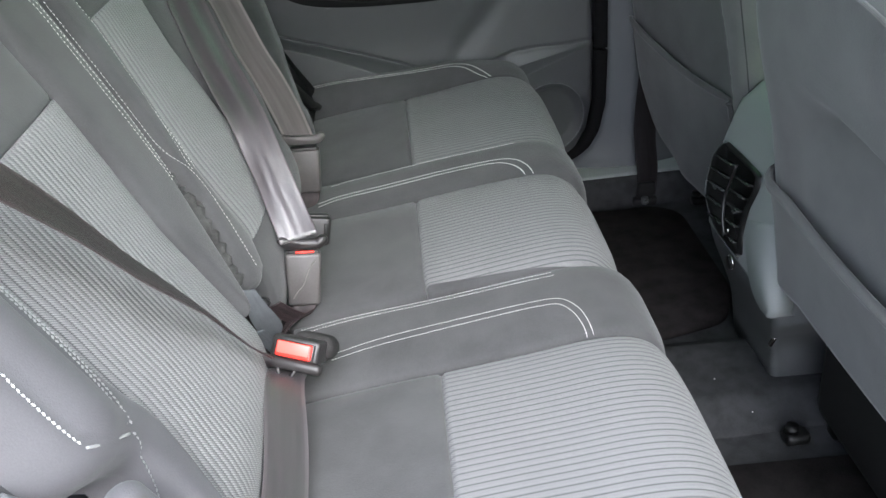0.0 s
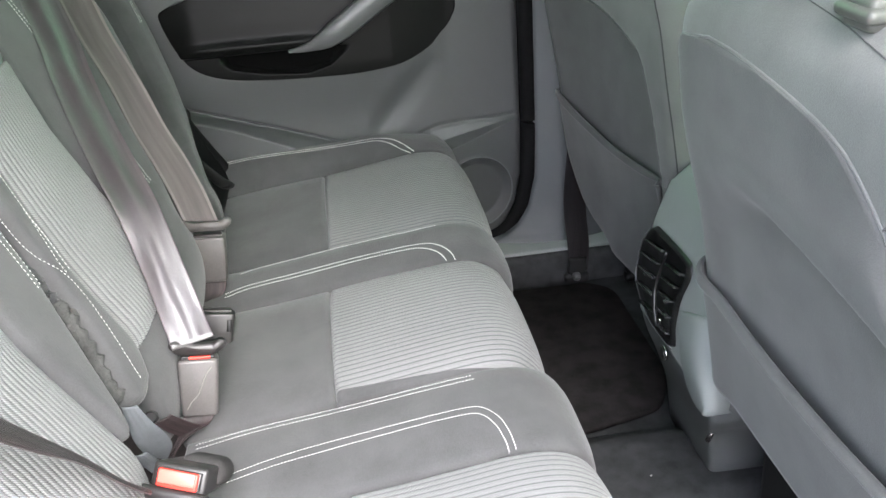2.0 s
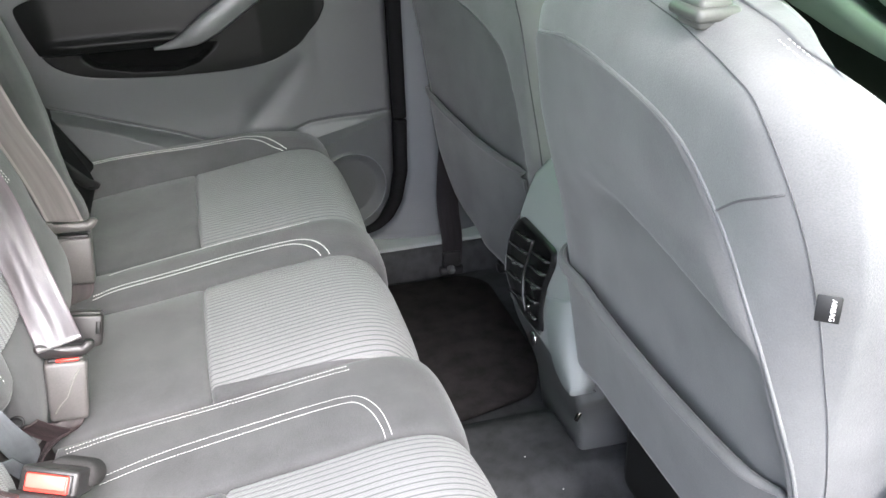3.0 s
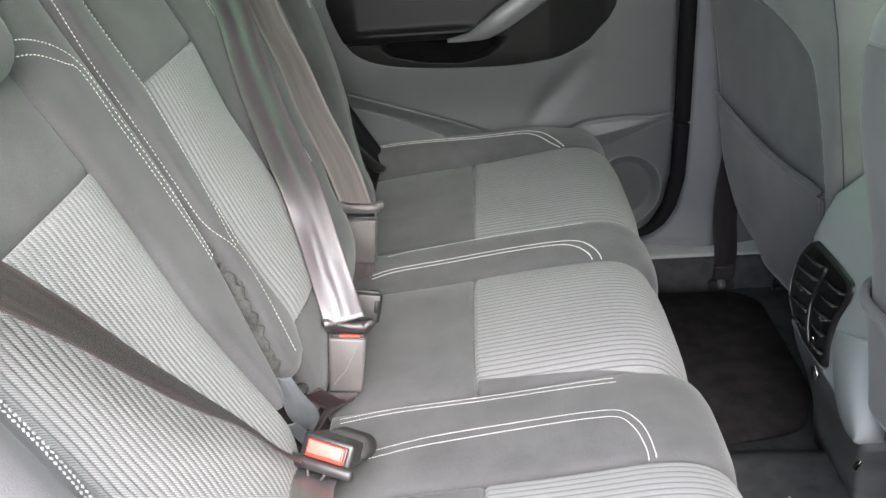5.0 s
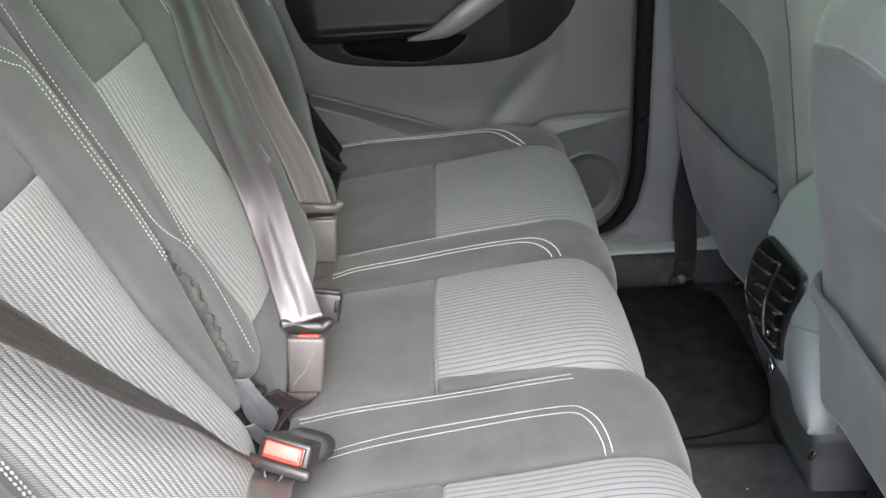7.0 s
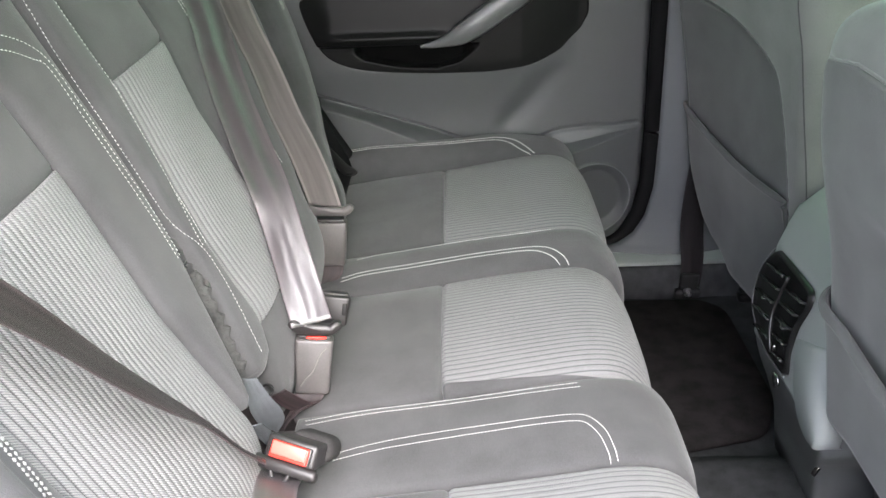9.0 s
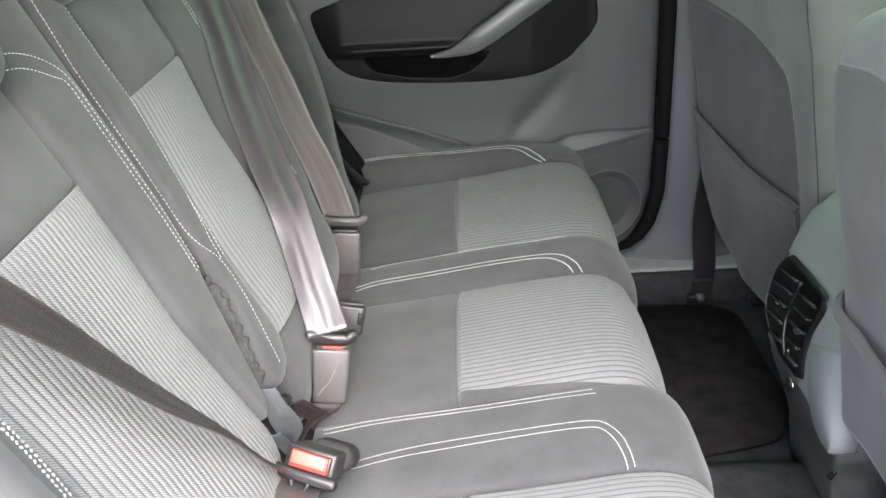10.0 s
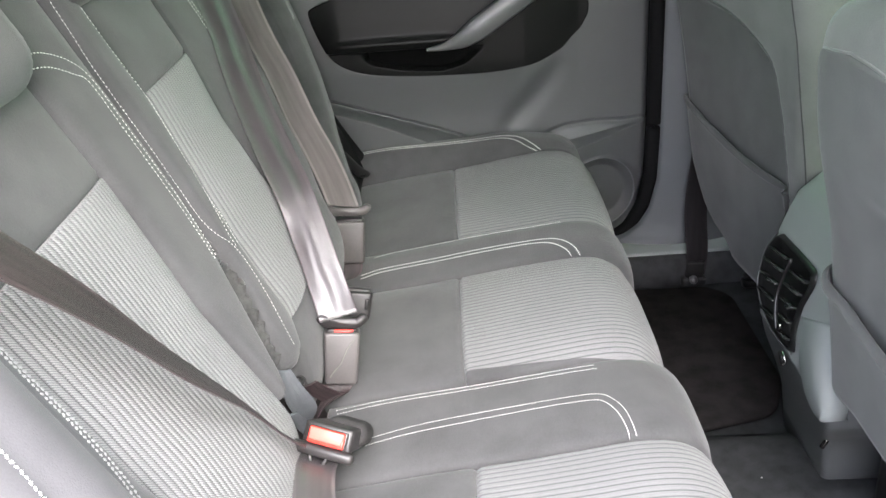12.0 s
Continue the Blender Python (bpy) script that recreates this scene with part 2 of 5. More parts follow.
def skin(fn, us, vs, depth=0.02):
    """A padded panel: the sheet fn(u, v, d) at d = 0 with its rim turned down to d = depth."""
    nu, nv = len(us), len(vs)
    U, V = np.meshgrid(us, vs)
    top = fn(U.ravel(), V.ravel(), 0.0)
    uv = np.stack([U.ravel(), V.ravel()], 1)
    faces = [(j * nu + i, j * nu + i + 1, (j + 1) * nu + i + 1, (j + 1) * nu + i) for j in range(nv - 1) for i in range(nu - 1)]
    rim = [i for i in range(nu)] + [j * nu + nu - 1 for j in range(1, nv)] + [(nv - 1) * nu + i for i in range(nu - 2, -1, -1)] + [j * nu for j in range(nv - 2, 0, -1)]
    low = fn(U.ravel()[rim], V.ravel()[rim], depth)
    n = nu * nv
    k = len(rim)
    faces += [(rim[(i + 1) % k], rim[i], n + i, n + (i + 1) % k) for i in range(k)]
    faces.append(tuple(n + i for i in range(k)))
    return np.vstack([top, low]), faces, np.vstack([uv, uv[rim]])


def lining_skin(fn, us, vs, depth=0.002):
    """A thin sheet fn(u, v, d) whose back follows its front at d = depth."""
    nu, nv = len(us), len(vs)
    U, V = np.meshgrid(us, vs)
    n = nu * nv
    quads = [(j * nu + i, j * nu + i + 1, (j + 1) * nu + i + 1, (j + 1) * nu + i) for j in range(nv - 1) for i in range(nu - 1)]
    rim = [i for i in range(nu)] + [j * nu + nu - 1 for j in range(1, nv)] + [(nv - 1) * nu + i for i in range(nu - 2, -1, -1)] + [j * nu for j in range(nv - 2, 0, -1)]
    faces = quads + [tuple(n + i for i in reversed(q)) for q in quads]
    faces += [(b, a, n + a, n + b) for a, b in zip(rim, rim[1:] + rim[:1])]
    return np.vstack([fn(U.ravel(), V.ravel(), 0.0), fn(U.ravel(), V.ravel(), depth)]), faces


def spline(points, n):
    """A smooth line through the points, n samples."""
    p = np.asarray(points, float)
    q = np.vstack([2 * p[0] - p[1], p, 2 * p[-1] - p[-2]])
    out = []
    for t in np.linspace(0, len(p) - 1, n):
        i = min(int(t), len(p) - 2)
        f = t - i
        a, b, c, d = q[i], q[i + 1], q[i + 2], q[i + 3]
        out.append(0.5 * (2 * b + (c - a) * f + (2 * a - 5 * b + 4 * c - d) * f * f + (3 * b - a - 3 * c + d) * f ** 3))
    return np.array(out)


def tube(line, radius, sides=8, squash=1.0):
    line = np.asarray(line, float)
    n = len(line)
    tan = np.gradient(line, axis=0)
    tan /= np.linalg.norm(tan, axis=1)[:, None] + 1e-12
    up = np.array([0.0, 0.0, 1.0])
    radius = np.broadcast_to(radius, (n,))
    verts, faces = [], []
    for p, t, r in zip(line, tan, radius):
        s = np.cross(t, up)
        if np.linalg.norm(s) < 1e-3:
            s = np.cross(t, [1.0, 0, 0])
        s /= np.linalg.norm(s)
        w = np.cross(s, t)
        for k in range(sides):
            a = 2 * math_pi * k / sides
            verts.append(p + r * (math.cos(a) * s + squash * math.sin(a) * w))
    for j in range(n - 1):
        for k in range(sides):
            faces.append((j * sides + k, j * sides + (k + 1) % sides, (j + 1) * sides + (k + 1) % sides, (j + 1) * sides + k))
    faces.append(tuple(range(sides))[::-1])
    faces.append(tuple((n - 1) * sides + k for k in range(sides)))
    return verts, faces


def box(size, m=Matrix.Identity(4), bevel=0.003, segments=2, taper=1.0):
    """A box with rounded edges, placed by m; taper narrows its top."""
    bm = bmesh.new()
    bmesh.ops.create_cube(bm, size=1.0)
    for v in bm.verts:
        k = taper if v.co.z > 0 else 1.0
        v.co = Vector((v.co.x * size[0] * k, v.co.y * size[1] * k, v.co.z * size[2]))
    if bevel:
        bmesh.ops.bevel(bm, geom=list(bm.edges), offset=bevel, segments=segments, profile=0.5, affect="EDGES")
    bm.transform(m)
    bm.verts.ensure_lookup_table()
    out = [tuple(v.co) for v in bm.verts], [tuple(v.index for v in f.verts) for f in bm.faces]
    bm.free()
    return out


def prism(outline, lo, hi, axis="z", bevel=0.002):
    """A flat outline given thickness along an axis, with a small chamfer on the hi side."""
    pts = np.asarray(outline, float)
    mid = pts.mean(0)
    inner = pts + (mid - pts) / (np.linalg.norm(mid - pts, axis=1)[:, None] + 1e-9) * bevel
    n = len(pts)
    levels = [(pts, lo), (pts, hi - np.sign(hi - lo) * bevel), (inner, hi)]
    verts = []
    for p, h in levels:
        for a, b in p:
            verts.append({"z": (a, b, h), "y": (a, h, b), "x": (h, a, b)}[axis])
    faces = [tuple(range(n))[::-1], tuple(2 * n + i for i in range(n))]
    for k in range(2):
        faces += [(k * n + i, k * n + (i + 1) % n, (k + 1) * n + (i + 1) % n, (k + 1) * n + i) for i in range(n)]
    return verts, faces


def frame_of(origin, along, across):
    """A pose with z along a direction and x near another."""
    z = Vector(along).normalized()
    x = (Vector(across) - z * Vector(across).dot(z)).normalized()
    y = z.cross(x)
    m = Matrix((x, y, z)).transposed().to_4x4()
    m.translation = Vector(origin)
    return m


def stitches(line, normals, pitch=0.0045, length=0.0031, width=0.0012, lift=0.0005):
    """A row of thread stitches along a line on a surface."""
    line, normals = np.asarray(line, float), np.asarray(normals, float)
    seg = np.linalg.norm(np.diff(line, axis=0), axis=1)
    arc = np.concatenate([[0], np.cumsum(seg)])
    verts, faces = [], []
    rng = random.Random(len(line) + int(arc[-1] * 1e4))
    s = pitch * 0.5
    while s < arc[-1] - pitch * 0.5:
        a = np.array([np.interp(s - length / 2, arc, line[:, k]) for k in range(3)])
        b = np.array([np.interp(s + length / 2, arc, line[:, k]) for k in range(3)])
        n = np.array([np.interp(s, arc, normals[:, k]) for k in range(3)])
        n /= np.linalg.norm(n)
        t = b - a
        t /= np.linalg.norm(t) + 1e-12
        side = np.cross(n, t) * width / 2 * rng.uniform(0.85, 1.15)
        skew = side * rng.uniform(-0.3, 0.5)
        m = (a + b) / 2
        k = len(verts)
        verts += [a - 0.3 * side - skew, a + 0.3 * side - skew, m + side + n * lift * 0.4, m - side + n * lift * 0.4, m + n * lift * 1.6, b + 0.3 * side + skew, b - 0.3 * side + skew]
        faces += [(k, k + 1, k + 4), (k + 1, k + 2, k + 4), (k, k + 4, k + 3), (k + 2, k + 5, k + 4), (k + 4, k + 5, k + 6), (k + 3, k + 4, k + 6)]
        s += pitch
    return verts, faces


def rounded(points, r=0.03, n=5):
    """Corner-rounded outline."""
    p = [np.array(q, float) for q in points]
    out = []
    for i, q in enumerate(p):
        a, b = p[i - 1] - q, p[(i + 1) % len(p)] - q
        k = min(r, np.linalg.norm(a) / 2.2, np.linalg.norm(b) / 2.2)
        s, e = q + a / np.linalg.norm(a) * k, q + b / np.linalg.norm(b) * k
        for t in np.linspace(0, 1, n):
            out.append((1 - t) ** 2 * s + 2 * t * (1 - t) * q + t * t * e)
    return np.array(out)


# ---- rear bench cushion ----
PROFILE = spline([(0.005, 0.350), (0.045, 0.378), (0.10, 0.387), (0.22, 0.402), (0.33, 0.417), (0.395, 0.424), (0.435, 0.418), (0.460, 0.395), (0.468, 0.360), (0.462, 0.290), (0.445, 0.210), (0.42, 0.125)], 240)
ARC = np.concatenate([[0], np.cumsum(np.linalg.norm(np.diff(PROFILE, axis=0), axis=1))])
TANGENT = np.gradient(PROFILE, axis=0)
TANGENT /= np.linalg.norm(TANGENT, axis=1)[:, None]


def arc_at(x):
    """Arc length of the cushion's top at x."""
    return float(np.interp(x, PROFILE[:170, 0][: int(np.argmax(PROFILE[:, 0]))], ARC[:170][: int(np.argmax(PROFILE[:, 0]))]))


# y0, y1, crown
BANDS = [(-0.66, -0.55, 0.0), (-0.55, -0.276, 0.008), (-0.276, -0.135, 0.007), (-0.135, 0.125, 0.012), (0.125, 0.246, 0.009), (0.246, 0.55, 0.009), (0.55, 0.665, 0.0)]


def cushion_height(s, y):
    h = np.zeros_like(y)
    for a, b, c in BANDS:
        t = np.clip((y - a) / (b - a), 0, 1)
        inside = (y >= a) & (y <= b)
        h = np.where(inside, c * (1 - (2 * t - 1) ** 4), h)
    side = np.clip((np.abs(y) - 0.55) / 0.055, 0, 1)
    lift = np.interp(s, [0, 0.1, 0.33, 0.40, 0.5], [0.042, 0.040, 0.022, 0.008, 0.0])
    h = h + lift * (side * side * (3 - 2 * side)) - 0.05 * np.clip((np.abs(y) - 0.625) / 0.04, 0, 1) ** 2
    for b in (-0.55, -0.276, -0.135, 0.125, 0.246, 0.55):
        h = h - 0.0045 * np.exp(-((y - b) / 0.0035) ** 2)
    # broad sag of a used seat
    h = h + 0.002 * np.sin(9 * y + 14 * s) * np.sin(11 * s + 1)
    return h


SEAM = arc_at(0.226)
SEAM_NEAR = arc_at(0.232)


def cushion(s, y, d, ribs=False, rib_from=0.0):
    x, z = np.interp(s, ARC, PROFILE[:, 0]), np.interp(s, ARC, PROFILE[:, 1])
    tx, tz = np.interp(s, ARC, TANGENT[:, 0]), np.interp(s, ARC, TANGENT[:, 1])
    front = np.clip((s - 0.40) / 0.06, 0, 1)
    x = x + front * np.where((y > -0.135) & (y < 0.125), -0.012, 0.004 * (y < -0.135))
    h = cushion_height(s, y) - d - 0.004 * np.exp(-((s - np.where(y < -0.2, SEAM_NEAR, SEAM)) / 0.003) ** 2) * ((y < -0.25) | ((y > -0.133) & (y < 0.123)) | (y > 0.248)) * (np.abs(y) < 0.55)
    if ribs:
        h = h + 0.0007 * np.abs(np.sin(math_pi * (y - rib_from) / PITCH)) ** 0.45 - 0.0006
    return np.stack([x - tz * h, y, z + tx * h], 1)


def cushion_panel(y0, y1, s0, s1, ribs=False, depth=0.03):
    if ribs:
        n = max(4, round((y1 - y0) / PITCH))
        us = np.linspace(0, y1 - y0, n * 6 + 1)
    else:
        us = np.linspace(0, y1 - y0, max(6, int((y1 - y0) / 0.0035)))
    vs = np.unique(np.concatenate([np.linspace(s0, s1, max(8, int((s1 - s0) / 0.010))), s0 + np.array([0.002, 0.004, 0.007]), s1 - np.array([0.002, 0.004, 0.007])]))
    return skin(lambda u, v, d: cushion(v, y0 + u, d, ribs, y0), us, vs, depth)


def on_cushion(xy, lift=0.0):
    """Points of the cushion's top over x, y, and its normals there."""
    xy = np.asarray(xy, float)
    s = np.array([arc_at(x) for x, _ in xy])
    p = cushion(s, xy[:, 1].copy(), -lift)
    tx, tz = np.interp(s, ARC, TANGENT[:, 0]), np.interp(s, ARC, TANGENT[:, 1])
    return p, np.stack([-tz, 0 * tz, tx], 1)


def cushion_stitch(points, parent, shift=(0, 0), label="white stitching", material=None, name="stitching", **kw):
    line = spline([(x + shift[0], y + shift[1]) for x, y in points], 90)
    p, n = on_cushion(line, 0.0002)
    part(name, stitches(p, n, **{"pitch": 0.0034, "length": 0.0025, **kw}), material or THREAD, parent, label)


END = float(ARC[-1])
BACK_S = float(ARC[0])
bench = thing("rear_bench_seat", (0.25, 0.0, 0.115), "charcoal knit rear bench with ribbed pale grey inserts, white stitching", "car seat")
near_cushion = part("seat_cushion", box((0.40, 0.49, 0.20), pose(0.225, -0.40, 0.245), 0.02), KNIT_SIDE, bench)
part("rear_panel", cushion_panel(-0.55, -0.276, BACK_S, SEAM_NEAR), KNIT, near_cushion)
part("ribbed_insert", cushion_panel(-0.55, -0.276, SEAM_NEAR, END, True), CORD, near_cushion, "pale grey ribbed fabric insert")
part("inner_bolster", cushion_panel(-0.276, -0.135, BACK_S + 0.072, END), KNIT, near_cushion)
part("outer_bolster", cushion_panel(-0.66, -0.55, BACK_S, END), KNIT, near_cushion)
cushion_stitch([(0.076, -0.150), (0.133, -0.1455), (0.202, -0.1440), (0.258, -0.1440), (0.319, -0.1465), (0.375, -0.150)], near_cushion, label="white double stitching")
cushion_stitch([(0.078, -0.159), (0.134, -0.1545), (0.202, -0.1530), (0.258, -0.1530), (0.319, -0.1555), (0.375, -0.159)], near_cushion, label="white double stitching")
cushion_stitch([(0.115, -0.216), (0.16, -0.208), (0.204, -0.203), (0.257, -0.2005), (0.315, -0.201), (0.358, -0.204), (0.375, -0.211), (0.387, -0.231), (0.392, -0.253), (0.394, -0.274)], near_cushion, label="white double stitching")
cushion_stitch([(0.116, -0.226), (0.16, -0.219), (0.204, -0.215), (0.257, -0.2115), (0.315, -0.211), (0.356, -0.214), (0.371, -0.220), (0.381, -0.239), (0.386, -0.262), (0.387, -0.274)], near_cushion, label="white double stitching")

mid_cushion = part("seat_cushion", box((0.40, 0.25, 0.20), pose(0.225, 0.0, 0.245), 0.02), KNIT_SIDE, bench, "narrow middle seat cushion")
part("rear_panel", cushion_panel(-0.135, 0.125, BACK_S, SEAM), KNIT, mid_cushion)
part("ribbed_insert", cushion_panel(-0.135, 0.125, SEAM, END, True), CORD, mid_cushion, "pale grey ribbed fabric insert")


def edge_wedge(u, v, d):
    """A knit strip beside the middle insert that tapers away towards the front."""
    wide = 0.019 * np.clip(1 - (v - SEAM) / (arc_at(0.40) - SEAM), 0.02, 1)
    return cushion(v, -0.1345 + u * wide, d - 0.0016)


part("edge_strip", skin(edge_wedge, np.linspace(0, 1, 8), np.linspace(SEAM + 0.001, arc_at(0.40), 40), 0.004), KNIT, mid_cushion)

far_cushion = part("seat_cushion", box((0.40, 0.50, 0.20), pose(0.225, 0.40, 0.245), 0.02), KNIT_SIDE, bench, "seat cushion beside the far door")
part("rear_panel", cushion_panel(0.246, 0.55, BACK_S, SEAM), KNIT, far_cushion)
part("ribbed_insert", cushion_panel(0.246, 0.55, SEAM, END, True), CORD, far_cushion, "pale grey ribbed fabric insert")
part("inner_bolster", cushion_panel(0.125, 0.246, BACK_S + 0.03, END), KNIT, far_cushion)
part("outer_bolster", cushion_panel(0.55, 0.665, BACK_S, END), KNIT, far_cushion)
cushion_stitch([(0.083, 0.166), (0.12, 0.178), (0.2, 0.180), (0.3, 0.180), (0.352, 0.178), (0.374, 0.168), (0.388, 0.148), (0.396, 0.128)], far_cushion, label="white double stitching", width=0.0024, lift=0.0010)
cushion_stitch([(0.083, 0.156), (0.12, 0.168), (0.2, 0.170), (0.3, 0.170), (0.345, 0.168), (0.364, 0.158), (0.377, 0.142), (0.384, 0.128)], far_cushion, label="white double stitching", width=0.0024, lift=0.0010)
cushion_stitch([(0.10, 0.222), (0.14, 0.236), (0.25, 0.238), (0.34, 0.237), (0.385, 0.236)], far_cushion, label="white single stitching", width=0.0018)
for dx, dy in ((0.0, 0.0), (-0.008, -0.009)):
    cushion_stitch([(0.035, 0.612 + dy), (0.12, 0.613 + dy), (0.22, 0.612 + dy), (0.32 + dx, 0.608 + dy), (0.352 + dx, 0.60 + dy), (0.374 + dx, 0.578 + dy), (0.388 + dx, 0.553)], far_cushion, label="white double stitching", width=0.0034, lift=0.0010)

# ---- rear backrests ----
NB = np.array([0.894, 0.0, 0.447])


def along(zs, ys):
    return lambda z: np.interp(z, zs, ys)


def backrest(z, y, off):
    """A place on the leaning backrests, off metres proud of their plane."""
    roll_low = 0.055 * np.clip((0.485 - z) / 0.090, 0, 1) ** 2
    roll_top = 0.06 * np.clip((z - 0.90) / 0.08, 0, 1) ** 2
    o = off - roll_low - roll_top
    return np.stack([-0.072 - 0.5 * (z - 0.72) + NB[0] * o, y, z + NB[2] * o], 1)


def back_panel(left, right, z0, z1, crown=0.008, ribs=False, lift=0.0, edge=0.0045, depth=0.03, fall=0.0, roll=0.0):
    """A padded panel of a backrest between two lines; its rim dips into the seams."""
    width = float(np.max(right(np.linspace(z0, z1, 30)) - left(np.linspace(z0, z1, 30))))
    n = max(4, round(width / PITCH))
    us = np.linspace(0, n * PITCH, n * 6 + 1) if ribs else np.linspace(0, n * PITCH, max(14, int(width / 0.004)))
    if not ribs:
        us = np.unique(np.concatenate([us, us[-1] * np.array([0.012, 0.03, 0.97, 0.988])]))
    vs = np.unique(np.concatenate([np.linspace(z0, z1, max(10, int((z1 - z0) / 0.010))), z0 + np.array([0.002, 0.005]), z1 - np.array([0.002, 0.005])]))

    def fn(u, v, d):
        f = u / (n * PITCH)
        a, b = left(v), right(v)
        y = a + f * (b - a)
        rim = np.minimum(np.minimum(y - a, b - y), np.minimum(v - z0, z1 - v))
        off = lift + crown * (1 - (2 * f - 1) ** 4) - edge * np.exp(-(rim / 0.0035) ** 2) - d
        off = off + 0.002 * np.sin(13 * v + 7 * y) - fall * np.clip((-0.583 - y) / 0.057, 0, 1) ** 1.4
        end = np.clip((v - 0.580) / 0.030, 0, 1)
        off = off + roll * np.clip(1 - ((y + 0.555) / 0.025) ** 2, 0, 1) * end * (2 - end)
        if ribs:
            off = off + 0.0014 * np.abs(np.sin(math_pi * u / PITCH)) ** 0.45 - 0.0010
        return backrest(v, y, off)

    return skin(fn, us, vs, depth)


def back_stitch(points, parent, panel, label="white stitching", thread=None, **kw):
    """points: y, z pairs down a backrest; panel: left, right, crown, lift of the panel under them."""
    line = spline(points, 120)
    y, z = line[:, 0], line[:, 1]
    left, right, crown, lift = panel
    f = np.clip((y - left(z)) / (right(z) - left(z)), 0, 1)
    p = backrest(z, y, lift + crown * (1 - (2 * f - 1) ** 4) + 0.002 * np.sin(13 * z + 7 * y) + 0.0009)
    part("stitching", stitches(p, np.repeat(NB[None], len(p), 0), **kw), thread or THREAD, parent, label)


INNER = along([0.37, 0.472, 0.484, 0.502, 0.528, 0.558, 0.618, 0.675, 0.744, 0.85, 0.98], [-0.30, -0.272, -0.250, -0.232, -0.218, -0.203, -0.176, -0.160, -0.150, -0.136, -0.125])
EDGE_L = along([0.37, 0.484, 0.492, 0.502, 0.518, 0.544, 0.62, 0.744, 0.85, 0.98], [-0.19, -0.196, -0.208, -0.201, -0.193, -0.181, -0.162, -0.143, -0.126, -0.113])
INS_A = along([0.37, 0.47, 0.503, 0.53, 0.559, 0.628, 0.735, 0.98], [-0.53, -0.525, -0.513, -0.502, -0.495, -0.493, -0.501, -0.51])
INS_B = along([0.37, 0.472, 0.60, 0.735, 0.98], [-0.252, -0.258, -0.270, -0.256, -0.25])
MID_A = along([0.37, 0.480, 0.488, 0.500, 0.515, 0.556, 0.60, 0.65, 0.746, 0.84, 0.98], [-0.150, -0.160, -0.144, -0.130, -0.123, -0.128, -0.128, -0.117, -0.083, -0.072, -0.065])
MID_B = along([0.37, 0.60, 0.68, 0.76, 0.98], [0.050, 0.054, 0.066, 0.112, 0.13])
SPLIT = along([0.37, 0.50, 0.522, 0.549, 0.603, 0.672, 0.74, 0.98], [0.185, 0.195, 0.212, 0.249, 0.292, 0.348, 0.385, 0.43])
FAR_IN = along([0.37, 0.49, 0.531, 0.552, 0.60, 0.658, 0.713, 0.98], [0.255, 0.265, 0.33, 0.385, 0.455, 0.51, 0.54, 0.56])
FAR_OUT = along([0.37, 0.49, 0.531, 0.552, 0.60, 0.658, 0.713, 0.98], [0.30, 0.325, 0.405, 0.466, 0.540, 0.595, 0.628, 0.64])
shift = lambda f, d: (lambda z: f(z) + d)

BOLSTER = along([0.37, 0.560, 0.572, 0.588, 0.61, 0.98], [-0.556, -0.550, -0.565, -0.605, -0.64, -0.64])
near_back = part("backrest", back_panel(shift(BOLSTER, 0.012), shift(INNER, -0.014), 0.50, 0.975, 0.0, lift=-0.012, depth=0.09), KNIT_SIDE, bench)
part("ribbed_insert", back_panel(INS_A, INS_B, 0.385, 0.730, 0.010, True, edge=0.0015), CORD, near_back, "pale grey ribbed fabric insert")
part("upper_panel", back_panel(INS_A, INS_B, 0.730, 0.985, 0.006), KNIT, near_back)
part("inner_bolster", back_panel(INS_B, shift(INNER, -0.004), 0.486, 0.985, 0.010), KNIT, near_back)
part("outer_bolster", back_panel(BOLSTER, INS_A, 0.385, 0.985, 0.022, fall=0.075, roll=0.013), BOLSTER_KNIT, near_back, "smooth grey outer bolster, sky light's lilac put into its colour")
for dy, dz in ((0.0, 0.0), (-0.010, -0.010)):
    back_stitch([(-0.30 + dy, 0.838 + dz), (-0.255 + dy, 0.836 + dz), (-0.217 + dy, 0.828 + dz), (-0.186 + dy, 0.812 + dz), (-0.172 + dy, 0.79), (-0.178 + dy, 0.745), (-0.183 + dy, 0.70), (-0.188 + dy, 0.65), (-0.194 + dy, 0.61)], near_back, (INS_B, shift(INNER, -0.004), 0.010, 0.0), "white double stitching")
OUTER = (BOLSTER, INS_A, 0.022, 0.0)
for row in ([(-0.522, 0.78), (-0.520, 0.68), (-0.519, 0.657), (-0.521, 0.634), (-0.526, 0.607), (-0.541, 0.577)], [(-0.513, 0.78), (-0.512, 0.68), (-0.511, 0.657), (-0.514, 0.634), (-0.520, 0.607), (-0.536, 0.577)], [(-0.541, 0.575), (-0.546, 0.55), (-0.552, 0.52), (-0.556, 0.49)]):
    back_stitch(row, near_back, OUTER, "faint grey double stitching", GREY_THREAD, pitch=0.0040, length=0.0032, width=0.0030)
back_stitch([(-0.580, 0.78), (-0.582, 0.675), (-0.584, 0.654), (-0.585, 0.633), (-0.585, 0.615), (-0.583, 0.600)], near_back, OUTER, "coarse white stitching", length=0.0034, pitch=0.0042, width=0.0030)
ridge = spline([(-0.583, 0.600), (-0.572, 0.592), (-0.560, 0.585), (-0.546, 0.577)], 20)
